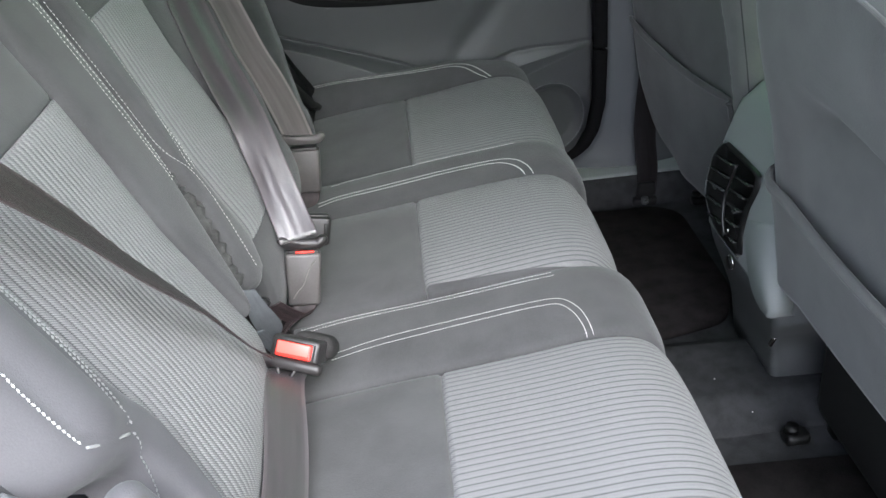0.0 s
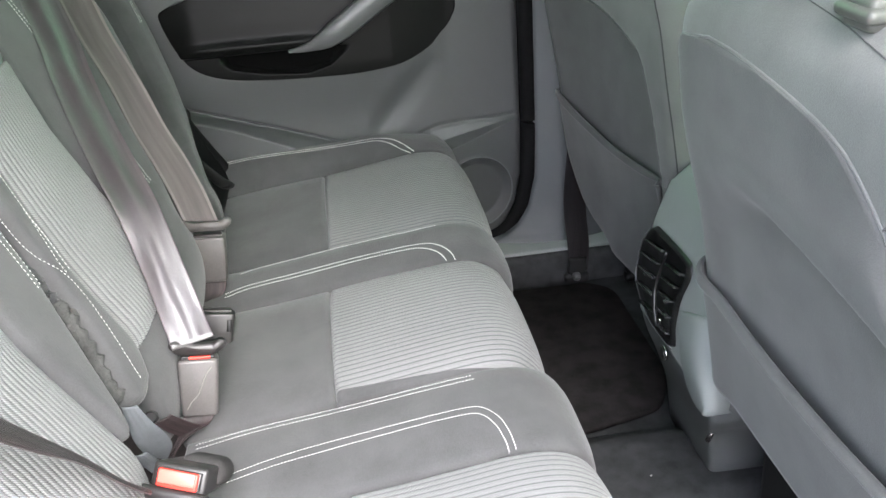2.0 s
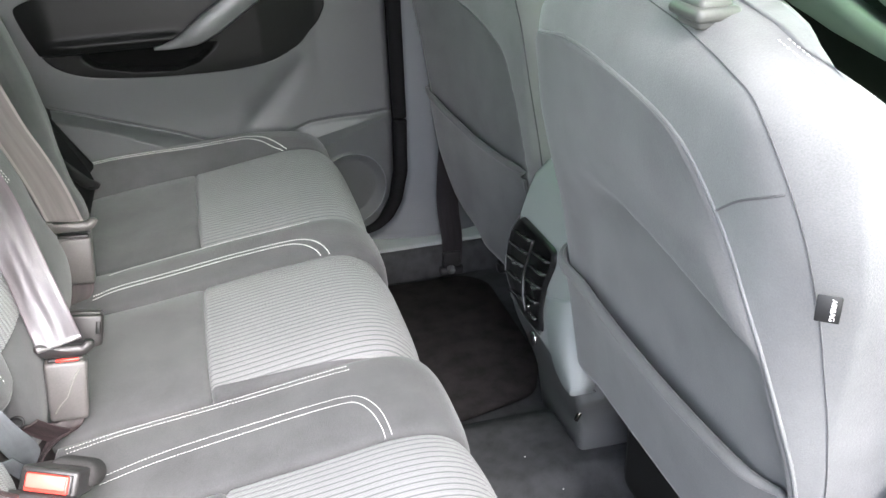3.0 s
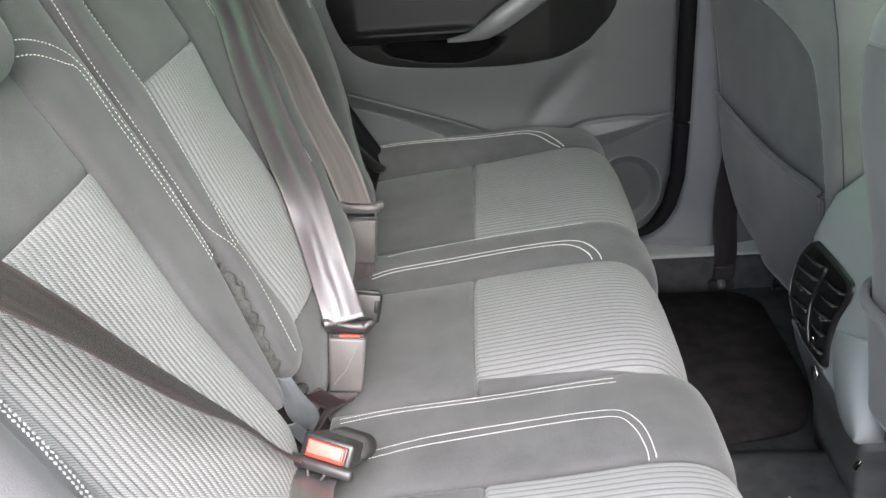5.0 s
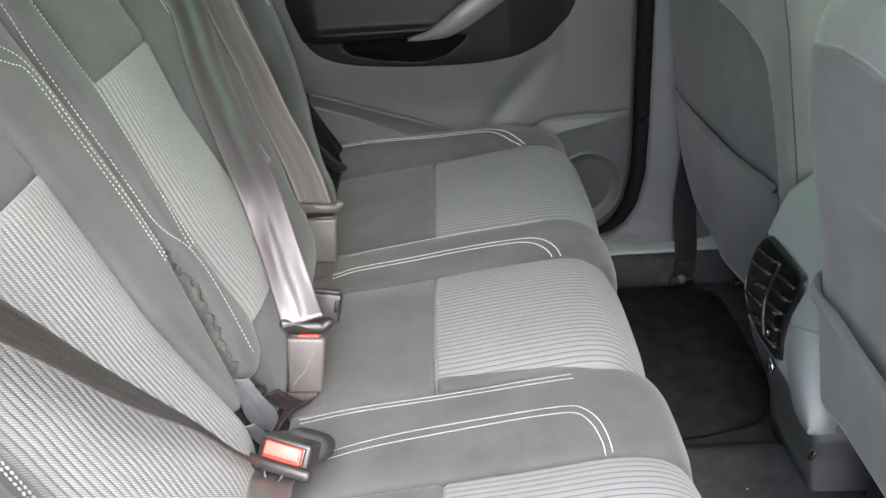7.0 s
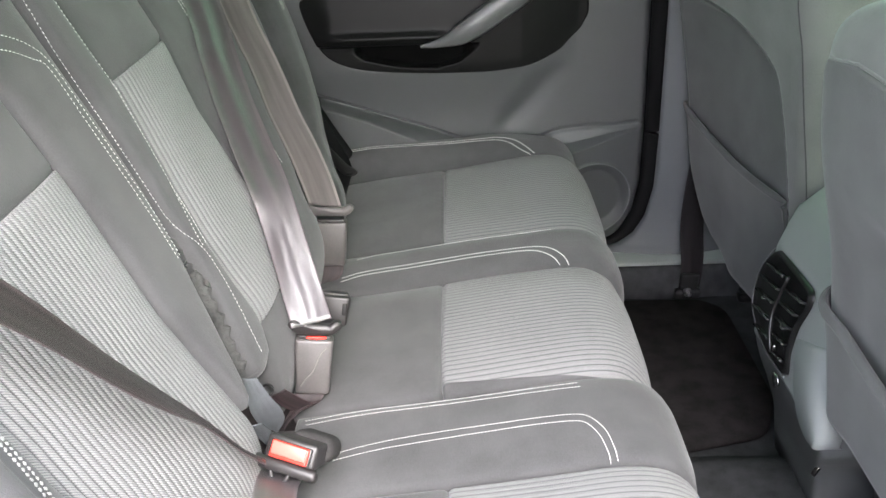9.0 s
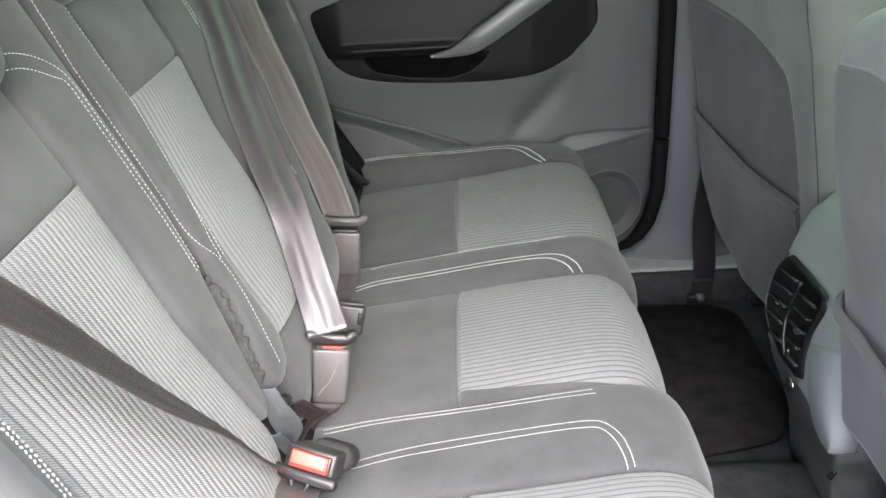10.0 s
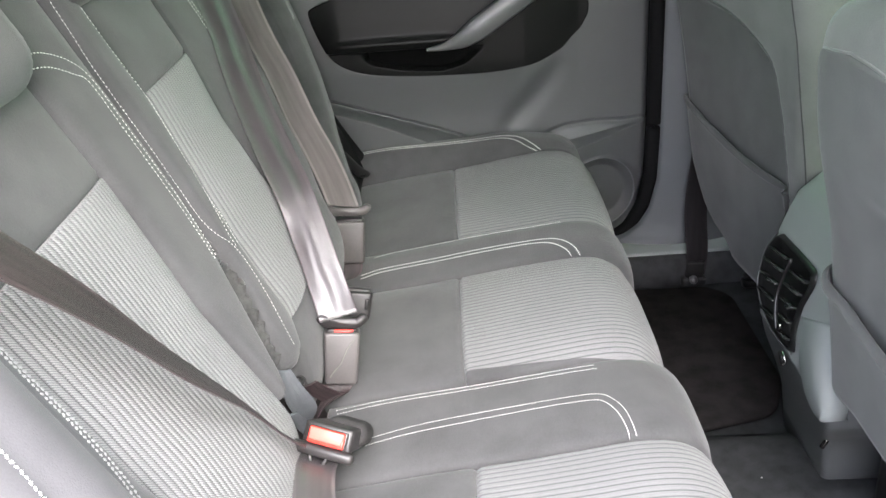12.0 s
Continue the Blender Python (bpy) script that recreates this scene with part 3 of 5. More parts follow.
ridge_f = (ridge[:, 0] - BOLSTER(ridge[:, 1])) / (INS_A(ridge[:, 1]) - BOLSTER(ridge[:, 1]))
part("seam_piping", tube(backrest(ridge[:, 1], ridge[:, 0], 0.022 * (1 - (2 * ridge_f - 1) ** 4) + 0.0006), 0.0011, 8), GREY_THREAD, near_back, "pale raised seam of the bolster")

mid_back = part("backrest", back_panel(shift(EDGE_L, 0.004), SPLIT, 0.495, 0.975, 0.0, lift=-0.012, depth=0.09), KNIT_SIDE, bench, "narrow middle backrest")
part("edge_panel", back_panel(EDGE_L, MID_A, 0.480, 0.985, 0.009), KNIT, mid_back)
part("ribbed_insert", back_panel(MID_A, MID_B, 0.500, 0.752, 0.011, True, edge=0.0015), CORD, mid_back, "pale grey ribbed fabric insert")
part("lower_panel", back_panel(MID_A, MID_B, 0.385, 0.500, 0.011), KNIT, mid_back)
part("upper_panel", back_panel(MID_A, MID_B, 0.752, 0.985, 0.006), KNIT, mid_back)
part("far_edge_panel", back_panel(MID_B, SPLIT, 0.385, 0.985, 0.008), KNIT, mid_back)
back_stitch([(-0.118, 0.90), (-0.124, 0.85), (-0.138, 0.78), (-0.147, 0.72), (-0.156, 0.66), (-0.159, 0.635), (-0.158, 0.618), (-0.153, 0.603), (-0.150, 0.590), (-0.152, 0.568), (-0.160, 0.540), (-0.170, 0.515), (-0.180, 0.492)], mid_back, (EDGE_L, MID_A, 0.009, 0.0))
back_stitch([(-0.074, 0.86), (-0.080, 0.80), (-0.090, 0.745), (-0.105, 0.695), (-0.122, 0.645), (-0.134, 0.615), (-0.140, 0.596)], mid_back, (EDGE_L, MID_A, 0.009, 0.0))
back_stitch([(-0.126, 0.66), (-0.138, 0.63), (-0.146, 0.610), (-0.148, 0.598)], mid_back, (EDGE_L, MID_A, 0.009, 0.0))
for dy in (0.0, 0.009):
    back_stitch([(0.205 + dy, 0.86), (0.204 + dy, 0.78), (0.198 + dy, 0.715), (0.19 + dy, 0.66), (0.17 + dy, 0.56)], mid_back, (MID_B, SPLIT, 0.008, 0.0), "white double stitching", width=0.0024)

far_back = part("backrest", back_panel(shift(SPLIT, 0.006), shift(FAR_OUT, -0.006), 0.40, 0.975, 0.0, lift=-0.024, depth=0.09), KNIT_SIDE, bench, "backrest beside the far door")
part("centre_panel", back_panel(SPLIT, FAR_IN, 0.385, 0.985, 0.010, lift=-0.010), KNIT, far_back)
part("outer_bolster", back_panel(FAR_IN, FAR_OUT, 0.385, 0.985, 0.016, lift=0.010), KNIT, far_back)
for dy in (0.0, 0.009):
    back_stitch([(0.59 + dy, 0.86), (0.585 + dy, 0.78), (0.575 + dy, 0.72), (0.552 + dy, 0.68)], far_back, (FAR_IN, FAR_OUT, 0.016, 0.010), "white double stitching", width=0.0028)


def headrest(y, half, label, up=0.0):
    """The low edge of a headrest on the top of a backrest, with its two steel posts."""
    ob = thing("headrest", (-0.20, y, 0.93), label, "headrest", "rear headrests")
    m = frame_of((-0.163 - 0.5 * up, y, 0.902 + up), (-0.447, 0, 0.894), (0, 1, 0))
    part("pad", box((2 * half, 0.080, 0.20), m, 0.035, 5), KNIT, ob)
    for s in (-1, 1):
        p = Vector((-0.16, y + s * half * 0.5, 0.83))
        part("post", tube([p, p + Vector((-0.06, 0, 0.12))], 0.006, 10), CHROME, ob, "steel post")
    return ob


headrest(-0.378, 0.122, "charcoal knit headrest on the outer backrest")
headrest(-0.038, 0.072, "low charcoal knit headrest on the middle backrest", 0.032)

# ---- seat belts ----
def strap(stations, width=0.047, n=60, thick=0.0012, fold=0.0):
    """Webbing through stations of (centre, width direction, width factor)."""
    c = spline([s[0] for s in stations], n)
    w = spline([s[1] for s in stations], n)
    k = spline([(s[2],) for s in stations], n)[:, 0]
    w /= np.linalg.norm(w, axis=1)[:, None]
    t = np.gradient(c, axis=0)
    t /= np.linalg.norm(t, axis=1)[:, None]
    nrm = np.cross(w, t)
    nrm /= np.linalg.norm(nrm, axis=1)[:, None]
    arc = np.concatenate([[0], np.cumsum(np.linalg.norm(np.diff(c, axis=0), axis=1))])
    cols = 33
    verts, uvs, faces = [], [], []
    for side in (0.5, -0.5):
        for j in range(n):
            for i in range(cols):
                f = i / (cols - 1) - 0.5
                curl = 0.0016 * math.sin(5 * arc[j] * 6 + 2) * (f * f * 4) + 0.0001 * math.sin(f * 24) + fold * min(1.0, max(0.0, arc[j] - 0.13) / 0.14) * math.sin(f * 11.0 + 0.9 + 2 * arc[j]) * (0.75 + 0.25 * math.sin(36 * arc[j]))
                verts.append(c[j] + w[j] * f * width * k[j] + nrm[j] * (side * thick + curl))
                uvs.append((f * width, arc[j]))
    m = n * cols
    for j in range(n - 1):
        for i in range(cols - 1):
            a = j * cols + i
            faces.append((a, a + 1, a + cols + 1, a + cols))
            faces.append((m + a, m + a + cols, m + a + cols + 1, m + a + 1))
        for i in (0, cols - 1):
            a = j * cols + i
            faces.append((a, a + cols, m + a + cols, m + a))
    for j in (0, n - 1):
        for i in range(cols - 1):
            a = j * cols + i
            faces.append((a, m + a, m + a + 1, a + 1))
    return verts, faces, uvs


def tongue_plate(m, width=0.060):
    """The winged plastic grip of a belt tongue; x across, z towards the belt."""
    rim = rounded([(-width / 2, 0.002), (-width / 2 + 0.002, 0.008), (-width / 2 + 0.009, 0.009), (-width / 2 + 0.013, 0.005), (width / 2 - 0.013, 0.005), (width / 2 - 0.009, 0.009), (width / 2 - 0.002, 0.008), (width / 2, 0.002), (width / 2 - 0.009, -0.007), (-width / 2 + 0.009, -0.007)], 0.005, 4)
    verts, faces = prism(rim, 0.004, -0.004, "y", 0.0016)
    return [m @ Vector(v) for v in verts], faces


def buckle(ob, m, length=0.064, width=0.040, material=None):
    """A buckle body; m: base, z towards the slot, x across. The wear scar is moulded in."""
    body = part("buckle_body", box((width, 0.022, length), m @ pose(0, 0, length / 2), 0.004, 3, 1.14), material or BUCKLE, ob)
    part("slot_rim", box((width * 0.92, 0.016, 0.004), m @ pose(0, 0, length + 0.001), 0.001, 2), TONGUE, body)
    return body


# middle belt, fastened
mid_belt = thing("seat_belt", (0.085, -0.10, 0.40), "taupe woven seat belt fastened in a grey buckle", "seat belt", "rear seat belts")
part("webbing", strap([((0.0860, -0.100, 0.482), (0.93, 0.26, 0.10), 0.95), ((0.060, -0.041, 0.541), (0.92, 0.27, 0.13), 0.92), ((0.036, 0.011, 0.589), (0.93, 0.34, 0.05), 0.96), ((0.013, 0.053, 0.623), (0.94, 0.40, 0.0), 1.0), ((-0.019, 0.113, 0.675), (0.9, 0.5, -0.05), 1.0), ((-0.044, 0.164, 0.719), (0.9, 0.55, -0.1), 1.0), ((-0.068, 0.222, 0.764), (0.85, 0.6, 0.0), 1.0), ((-0.15, 0.37, 0.92), (0.85, 0.6, 0.1), 1.0), ((-0.21, 0.46, 1.02), (0.85, 0.6, 0.1), 1.0)], n=120, fold=0.0036), BELT, mid_belt)
MB = frame_of((0.081, -0.116, 0.404), (0.007, 0.016, 0.064), (1, 0.12, 0))
part("tongue", tongue_plate(MB @ pose(0, 0, 0.074)), TONGUE, mid_belt, "black plastic belt tongue")
mb = buckle(mid_belt, MB, 0.064, 0.037)
scar_line = spline([(0.014, 0.056), (0.008, 0.048), (0.003, 0.036), (-0.001, 0.026), (-0.008, 0.018), (-0.013, 0.010)], 24)
part("wear_scar", tube([MB @ Vector((a, -0.0112 - 0.0016 * c / 0.064, c)) for a, c in scar_line], 0.0006, 6), SCAR, mb, "pale scratch across the buckle")
part("press_button", box((0.022, 0.005, 0.003), MB @ pose(0.002, -0.008, 0.0655), 0.001), RED, mb, "thin red press button edge")
part("buckle_stalk", strap([((0.080, -0.117, 0.405), (1, 0.1, 0), 0.75), ((0.074, -0.130, 0.396), (0.9, 0.4, 0), 0.7), ((0.060, -0.165, 0.398), (0.6, 0.6, 0.3), 0.65), ((0.045, -0.20, 0.39), (0.6, 0.6, 0.3), 0.6)], n=20), BELT_DARK, mid_belt)

# empty buckle behind it
spare = thing("belt_buckle", (0.085, 0.04, 0.38), "empty grey belt buckle between the cushions", "buckle")
SB = frame_of((0.082, 0.035, 0.392), (0.01, 0.02, 0.06), (1, 0.1, 0))
buckle(spare, SB, 0.046, 0.038, TONGUE)
part("steel_clip", box((0.006, 0.004, 0.016), SB @ pose(0.015, -0.011, 0.030), 0.0015), METAL_DARK, spare, "dark steel clip")

# far belt, fastened
far_belt = thing("seat_belt", (0.06, 0.18, 0.39), "taupe woven seat belt of the door-side seat, fastened", "seat belt", "rear seat belts")
part("webbing", strap([((0.067, 0.186, 0.498), (1, 0.15, -0.2), 0.95), ((0.051, 0.214, 0.536), (1, 0.2, -0.2), 1.0), ((0.032, 0.240, 0.573), (1, 0.25, -0.15), 1.0), ((0.010, 0.266, 0.610), (1, 0.3, -0.1), 0.95), ((-0.017, 0.303, 0.666), (0.95, 0.4, 0), 0.9), ((-0.055, 0.348, 0.738), (0.95, 0.45, 0), 0.9), ((-0.11, 0.42, 0.87), (0.9, 0.5, 0), 1.0), ((-0.16, 0.46, 0.98), (0.9, 0.5, 0), 1.0)], n=80, fold=0.0009), BELT_MATT, far_belt)
FB = frame_of((0.069, 0.175, 0.414), (0.004, 0.010, 0.072), (1, 0.05, 0))
part("tongue", tongue_plate(FB @ pose(0, 0, 0.078), 0.066), BUCKLE, far_belt, "grey plastic belt tongue")
buckle(far_belt, FB)
part("buckle_stalk", strap([((0.069, 0.174, 0.415), (1, 0.1, 0), 0.75), ((0.066, 0.166, 0.398), (1, 0.2, 0), 0.7), ((0.05, 0.150, 0.385), (1, 0.3, 0.3), 0.6)], n=14), BELT_DARK, far_belt)
part("guide_clip", join(tube(spline([(0.030, 0.405, 0.530), (0.040, 0.40, 0.512), (0.050, 0.412, 0.487), (0.060, 0.45, 0.452), (0.066, 0.485, 0.430)], 18), np.linspace(0.006, 0.013, 18), 8, 0.6), box((0.014, 0.03, 0.012), pose(0.062, 0.475, 0.438, 0, 20, 30), 0.004)), RUBBER, far_belt, "black plastic lap guide")

# near belt: shoulder strap, red buckle, lap strap
near_belt = thing("seat_belt", (0.09, -0.30, 0.40), "brown-grey seat belt pulled across the backrest into a red-button buckle", "seat belt", "rear seat belts")
# same belt as the lap run; its shade is put into the darker colour
part("webbing", strap([((0.074, -0.318, 0.474), (0.25, -0.75, 0.50), 0.8), ((0.060, -0.340, 0.506), (0.27, -0.75, 0.42), 0.60), ((0.045, -0.368, 0.552), (0.30, -0.74, 0.28), 0.58), ((0.035, -0.418, 0.617), (0.38, -0.70, -0.05), 0.66), ((0.012, -0.452, 0.672), (0.40, -0.66, -0.35), 0.68), ((-0.020, -0.502, 0.755), (0.34, -0.56, -0.62), 0.78), ((-0.07, -0.56, 0.86), (0.3, -0.45, -0.8), 1.0), ((-0.12, -0.62, 0.98), (0.3, -0.45, -0.8), 1.0)], n=90), BELT_DARK, near_belt, "brown-grey shoulder webbing, a shaded copy of the lap webbing")
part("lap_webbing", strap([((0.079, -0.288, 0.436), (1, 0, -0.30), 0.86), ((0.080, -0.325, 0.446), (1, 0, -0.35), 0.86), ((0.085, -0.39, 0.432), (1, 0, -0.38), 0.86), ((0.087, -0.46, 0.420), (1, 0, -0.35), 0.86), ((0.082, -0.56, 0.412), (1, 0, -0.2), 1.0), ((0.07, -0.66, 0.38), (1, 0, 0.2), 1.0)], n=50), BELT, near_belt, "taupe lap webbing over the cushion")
RB = frame_of((0.0990, -0.2435, 0.428), (-0.012, -0.075, 0.052), (0.035, 0.0, -0.013))
rb = buckle(near_belt, RB, 0.060, 0.044, TONGUE)
part("press_button", box((0.037, 0.0160, 0.010), RB @ pose(0, -0.0005, 0.0600), 0.002, 3), RED, rb, "glossy red press button")
# inset plate that carries the painted highlight of the button
part("button_face", box((0.033, 0.0115, 0.003), RB @ pose(-0.0005, 0.001, 0.0646), 0.0008, 2), RED_SHEEN, rb, "face of the red button, sky sheen put into its colour")
part("tongue", join(box((0.066, 0.012, 0.012), RB @ pose(-0.002, -0.015, 0.060), 0.005, 3), box((0.036, 0.003, 0.018), RB @ pose(0, -0.010, 0.052), 0.001)), TONGUE, near_belt, "black plastic belt tongue")
part("tongue_hoop", tube([RB @ Vector((-0.004 + 0.0085 * math.cos(a), -0.019 - 0.010 * math.sin(a), 0.062)) for a in np.linspace(0, math_pi, 14)], 0.0022, 8), TONGUE, near_belt, "black wire hoop of the tongue")
part("buckle_boot", box((0.046, 0.026, 0.044), RB @ pose(0.006, 0.004, 0.006), 0.0125, 5), BOOT, near_belt, "dark fabric pocket round the buckle")

# straps and torn lining in the split between the backrests
loop = thing("release_strap", (0.05, -0.20, 0.43), "grey webbing strap with a steel ring in the seat split", "strap")
part("webbing", strap([((0.040, -0.208, 0.486), (0.8, 0.45, -0.3), 0.32), ((0.044, -0.204, 0.463), (0.8, 0.5, -0.3), 0.50), ((0.048, -0.198, 0.440), (0.75, 0.6, -0.3), 0.72), ((0.050, -0.190, 0.420), (0.7, 0.6, -0.2), 0.62), ((0.046, -0.182, 0.400), (0.7, 0.6, -0.2), 0.3)], n=26), STRAP, loop)
ring = [(0.044 + 0.0065 * math.cos(a), -0.166 + 0.003 * math.sin(a), 0.442 + 0.005 * math.sin(a)) for a in np.linspace(0, 2 * math_pi, 20)]
part("ring", tube(ring, 0.0014, 6), METAL_DARK, loop, "black steel ring")
part("second_webbing", strap([((0.046, -0.238, 0.452), (0.8, 0.5, -0.2), 0.32), ((0.052, -0.226, 0.430), (0.8, 0.5, -0.2), 0.36), ((0.060, -0.216, 0.406), (0.8, 0.5, -0.2), 0.34)], n=14), STRAP, loop)
part("dark_webbing", strap([((0.052, -0.158, 0.432), (0.8, 0.4, 0.1), 0.4), ((0.062, -0.146, 0.412), (0.8, 0.5, 0.1), 0.45), ((0.072, -0.132, 0.394), (0.8, 0.5, 0.1), 0.5)], n=14), BELT_DARK, loop)
# dark blocks put in where the gap behind the cushion lies in shade
single("seat_gap_shade", join(box((0.060, 0.15, 0.05), pose(0.045, -0.190, 0.345), 0.006), box((0.02, 0.20, 0.30), pose(-0.012, -0.20, 0.50, 0, -26.6, 0), 0.004)), PIT, "dark brown fill for the shade in the gap behind the cushion", "lining", "structure")


def crumpled(points, radius, seed):
    """A rag of felt along a line, uneven."""
    rng = random.Random(seed)
    line = spline(points, 26)
    r = [radius * (0.7 + 0.4 * rng.random()) for _ in line]
    line = line + np.array([[rng.uniform(-1, 1) * 0.0010 for _ in range(3)] for _ in line])
    return tube(line, np.array(r), 9, 0.6)


lining = thing("seat_split_lining", (0.02, -0.18, 0.50), "crumpled grey felt lining showing in the seat split", "lining")
def torn_ribbon(points, width, teeth, seed):
    """Felt along a line whose outer edge is torn into uneven teeth and curls forwards."""
    rng = random.Random(seed)
    line = spline(points, teeth * 6 + 1)
    depth = [rng.uniform(0.1, 1.0) for _ in range(teeth + 1)]
    verts, faces = [], []
    for k, p in enumerate(line):
        tooth = abs(((k / 6.0) % 1.0) * 2 - 1)
        reach = width * (0.55 + 0.5 * (1 - tooth) * depth[k // 6])
        for i in range(5):
            f = i / 4
            out = p + np.array([0.35, 1.0, 0.1]) * reach * f + NB * 0.006 * math.sin(f * 2.6) * (0.7 + 0.5 * (1 - tooth))
            verts += [out, out - NB * 0.002]
    for k in range(len(line) - 1):
        a, b = k * 10, (k + 1) * 10
        for i in range(4):
            faces += [(a + 2 * i, a + 2 * i + 2, b + 2 * i + 2, b + 2 * i), (a + 2 * i + 1, b + 2 * i + 1, b + 2 * i + 3, a + 2 * i + 3)]
        faces += [(a, b, b + 1, a + 1), (a + 8, a + 9, b + 9, b + 8)]
    return verts, faces


part("felt", torn_ribbon([(-0.010, -0.184, 0.590), (0.002, -0.190, 0.562), (0.012, -0.197, 0.536), (0.022, -0.205, 0.512), (0.030, -0.214, 0.492)], 0.016, 8, 3), LINER, lining)
part("fabric_fold", crumpled([(-0.030, -0.168, 0.618), (-0.018, -0.171, 0.595), (-0.008, -0.175, 0.578)], 0.010, 5), KNIT_SIDE, lining)
part("hook", tube(spline([(-0.010, -0.163, 0.585), (0.0, -0.168, 0.574), (0.004, -0.180, 0.570)], 10), 0.0045, 8), BUCKLE, lining, "grey plastic hook")

# ---- car floor, sill, pillar ----
def slab(x0, x1, y0, y1, z0, z1, bevel=0.004):
    return box((x1 - x0, y1 - y0, z1 - z0), pose((x0 + x1) / 2, (y0 + y1) / 2, (z0 + z1) / 2), bevel)


def sheet(x0, x1, y0, y1, fn, step, thick):
    """A sheet over x, y whose height is fn, with a rim turned down."""
    us, vs = np.linspace(x0, x1, max(4, int((x1 - x0) / step))), np.linspace(y0, y1, max(4, int((y1 - y0) / step)))
    return skin(lambda u, v, d: np.stack([u, v, fn(u, v) - d], 1), us, vs, thick)


def floor_height(x, y):
    hump = np.clip((0.105 - np.abs(y + 0.005)) / 0.05, 0, 1)
    return 0.113 + 0.022 * hump * hump * (3 - 2 * hump) + 0.0015 * np.sin(31 * x + 17 * y)


single("floor", sheet(0.30, 1.7, -0.66, 0.60, floor_height, 0.02, 0.03), CARPET, "dark charcoal carpeted car floor", "floor", "structure")
single("tunnel_carpet", sheet(0.40, 0.80, -0.118, 0.100, lambda x, y: floor_height(x, y) + 0.006 - 0.006 * np.clip((np.abs(y + 0.009) - 0.090) / 0.020, 0, 1), 0.01, 0.005), TUNNEL, "worn grey carpet over the centre tunnel", "carpet", "structure")


single("floor_mat", prism(rounded([(0.40, 0.090), (0.57, 0.104), (0.700, 0.135), (0.738, 0.22), (0.738, 0.500), (0.700, 0.540), (0.40, 0.545)], 0.030), 0.117, 0.127, "z", 0.003), MAT, "black pile floor mat lying on the carpet", "floor mat", "", "rear floor mats")
single("floor_mat", prism(rounded([(0.40, -0.60), (0.80, -0.60), (0.80, -0.20), (0.765, -0.188), (0.40, -0.176)], 0.020), 0.117, 0.127, "z", 0.003), MAT, "black pile floor mat in front of the outer seat", "floor mat", "", "rear floor mats")
# lint on the carpet
lint = thing("lint", (0.6, -0.03, 0.14), "tiny white lint specks on the carpet", "lint", "", "stuff")
for i, (x, y) in enumerate([(0.622, -0.028), (0.655, -0.09), (0.70, -0.25)]):
    z = float(floor_height(np.array([x]), np.array([y]))[0]) + 0.0068
    part("speck", box((0.0022, 0.0016, 0.0014), pose(x, y, z, 0, 0, 40 * i), 0.0004, 1), THREAD, lint)

sill = thing("door_sill", (0.6, 0.60, 0.113), "grey plastic sill trim under the far door", "sill", "", "structure")
part("side_carpet", slab(-0.2, 1.7, 0.568, 0.60, 0.10, 0.178, 0.010), CARPET, sill, "dark carpet on the sill side")
part("scuff_plate", box((1.9, 0.050, 0.016), pose(0.75, 0.607, 0.182, 14, 0, 0), 0.006, 3), CONSOLE, sill, "pale grey scuff plate")
part("outer_step", slab(-0.2, 1.7, 0.628, 0.70, 0.10, 0.192, 0.01), PILLAR, sill)

pillar = thing("centre_pillar", (0.67, 0.64, 0.19), "grey plastic trim of the centre pillar", "pillar", "", "structure")


EDGE = along([0.195, 0.205, 0.225, 0.26, 0.32, 0.42, 0.66, 1.0], [0.500, 0.535, 0.562, 0.583, 0.597, 0.600, 0.600, 0.590])


def pillar_skin(u, v, d):
    """Trim between the door seal and the front door; it spreads round the seal's lower corner."""
    right = 0.794 - 0.02 * v
    left = np.minimum(0.634 - 0.02 * v, EDGE(v) + 0.021)
    flare = 0.012 * np.clip((0.27 - v) / 0.09, 0, 1) ** 2
    y = 0.628 - flare - 0.018 * np.sin(u * math_pi) + 0.018 * v
    return np.stack([left + u * (right - left), y + 0.010 * np.clip(1 - u * (right - left) / 0.008, 0, 1) ** 2 + d, v], 1)


part("trim", skin(pillar_skin, np.linspace(0, 1, 48), np.concatenate([np.linspace(0.185, 0.34, 40), np.linspace(0.36, 1.15, 40)]), 0.05), PILLAR, pillar)

front_belt = thing("seat_belt", (0.69, 0.59, 0.13), "dark webbing of the front seat belt, bolted to the sill", "seat belt")
part("webbing", strap([((0.682, 0.553, 0.146), (1, 0.05, 0), 0.80), ((0.685, 0.561, 0.20), (1, 0.05, 0), 0.90), ((0.683, 0.578, 0.30), (1, 0, 0), 0.92), ((0.704, 0.590, 0.50), (1, 0, 0), 0.92), ((0.73, 0.60, 0.95), (1, 0, 0), 0.92)], 0.047, 40), BELT_BLACK, front_belt)
part("anchor_plate", join(box((0.036, 0.010, 0.050), pose(0.681, 0.556, 0.150, 10, 0, 0), 0.005, 3), box((0.05, 0.016, 0.02), pose(0.68, 0.557, 0.130, 10, 0, 0), 0.006, 3)), RUBBER, front_belt, "black anchor cover")
part("bolt", join(tube([(0.678, 0.556, 0.137), (0.678, 0.545, 0.135)], 0.008, 12), tube([(0.678, 0.545, 0.135), (0.678, 0.540, 0.134)], 0.0045, 6)), SILVER, front_belt, "steel anchor bolt")

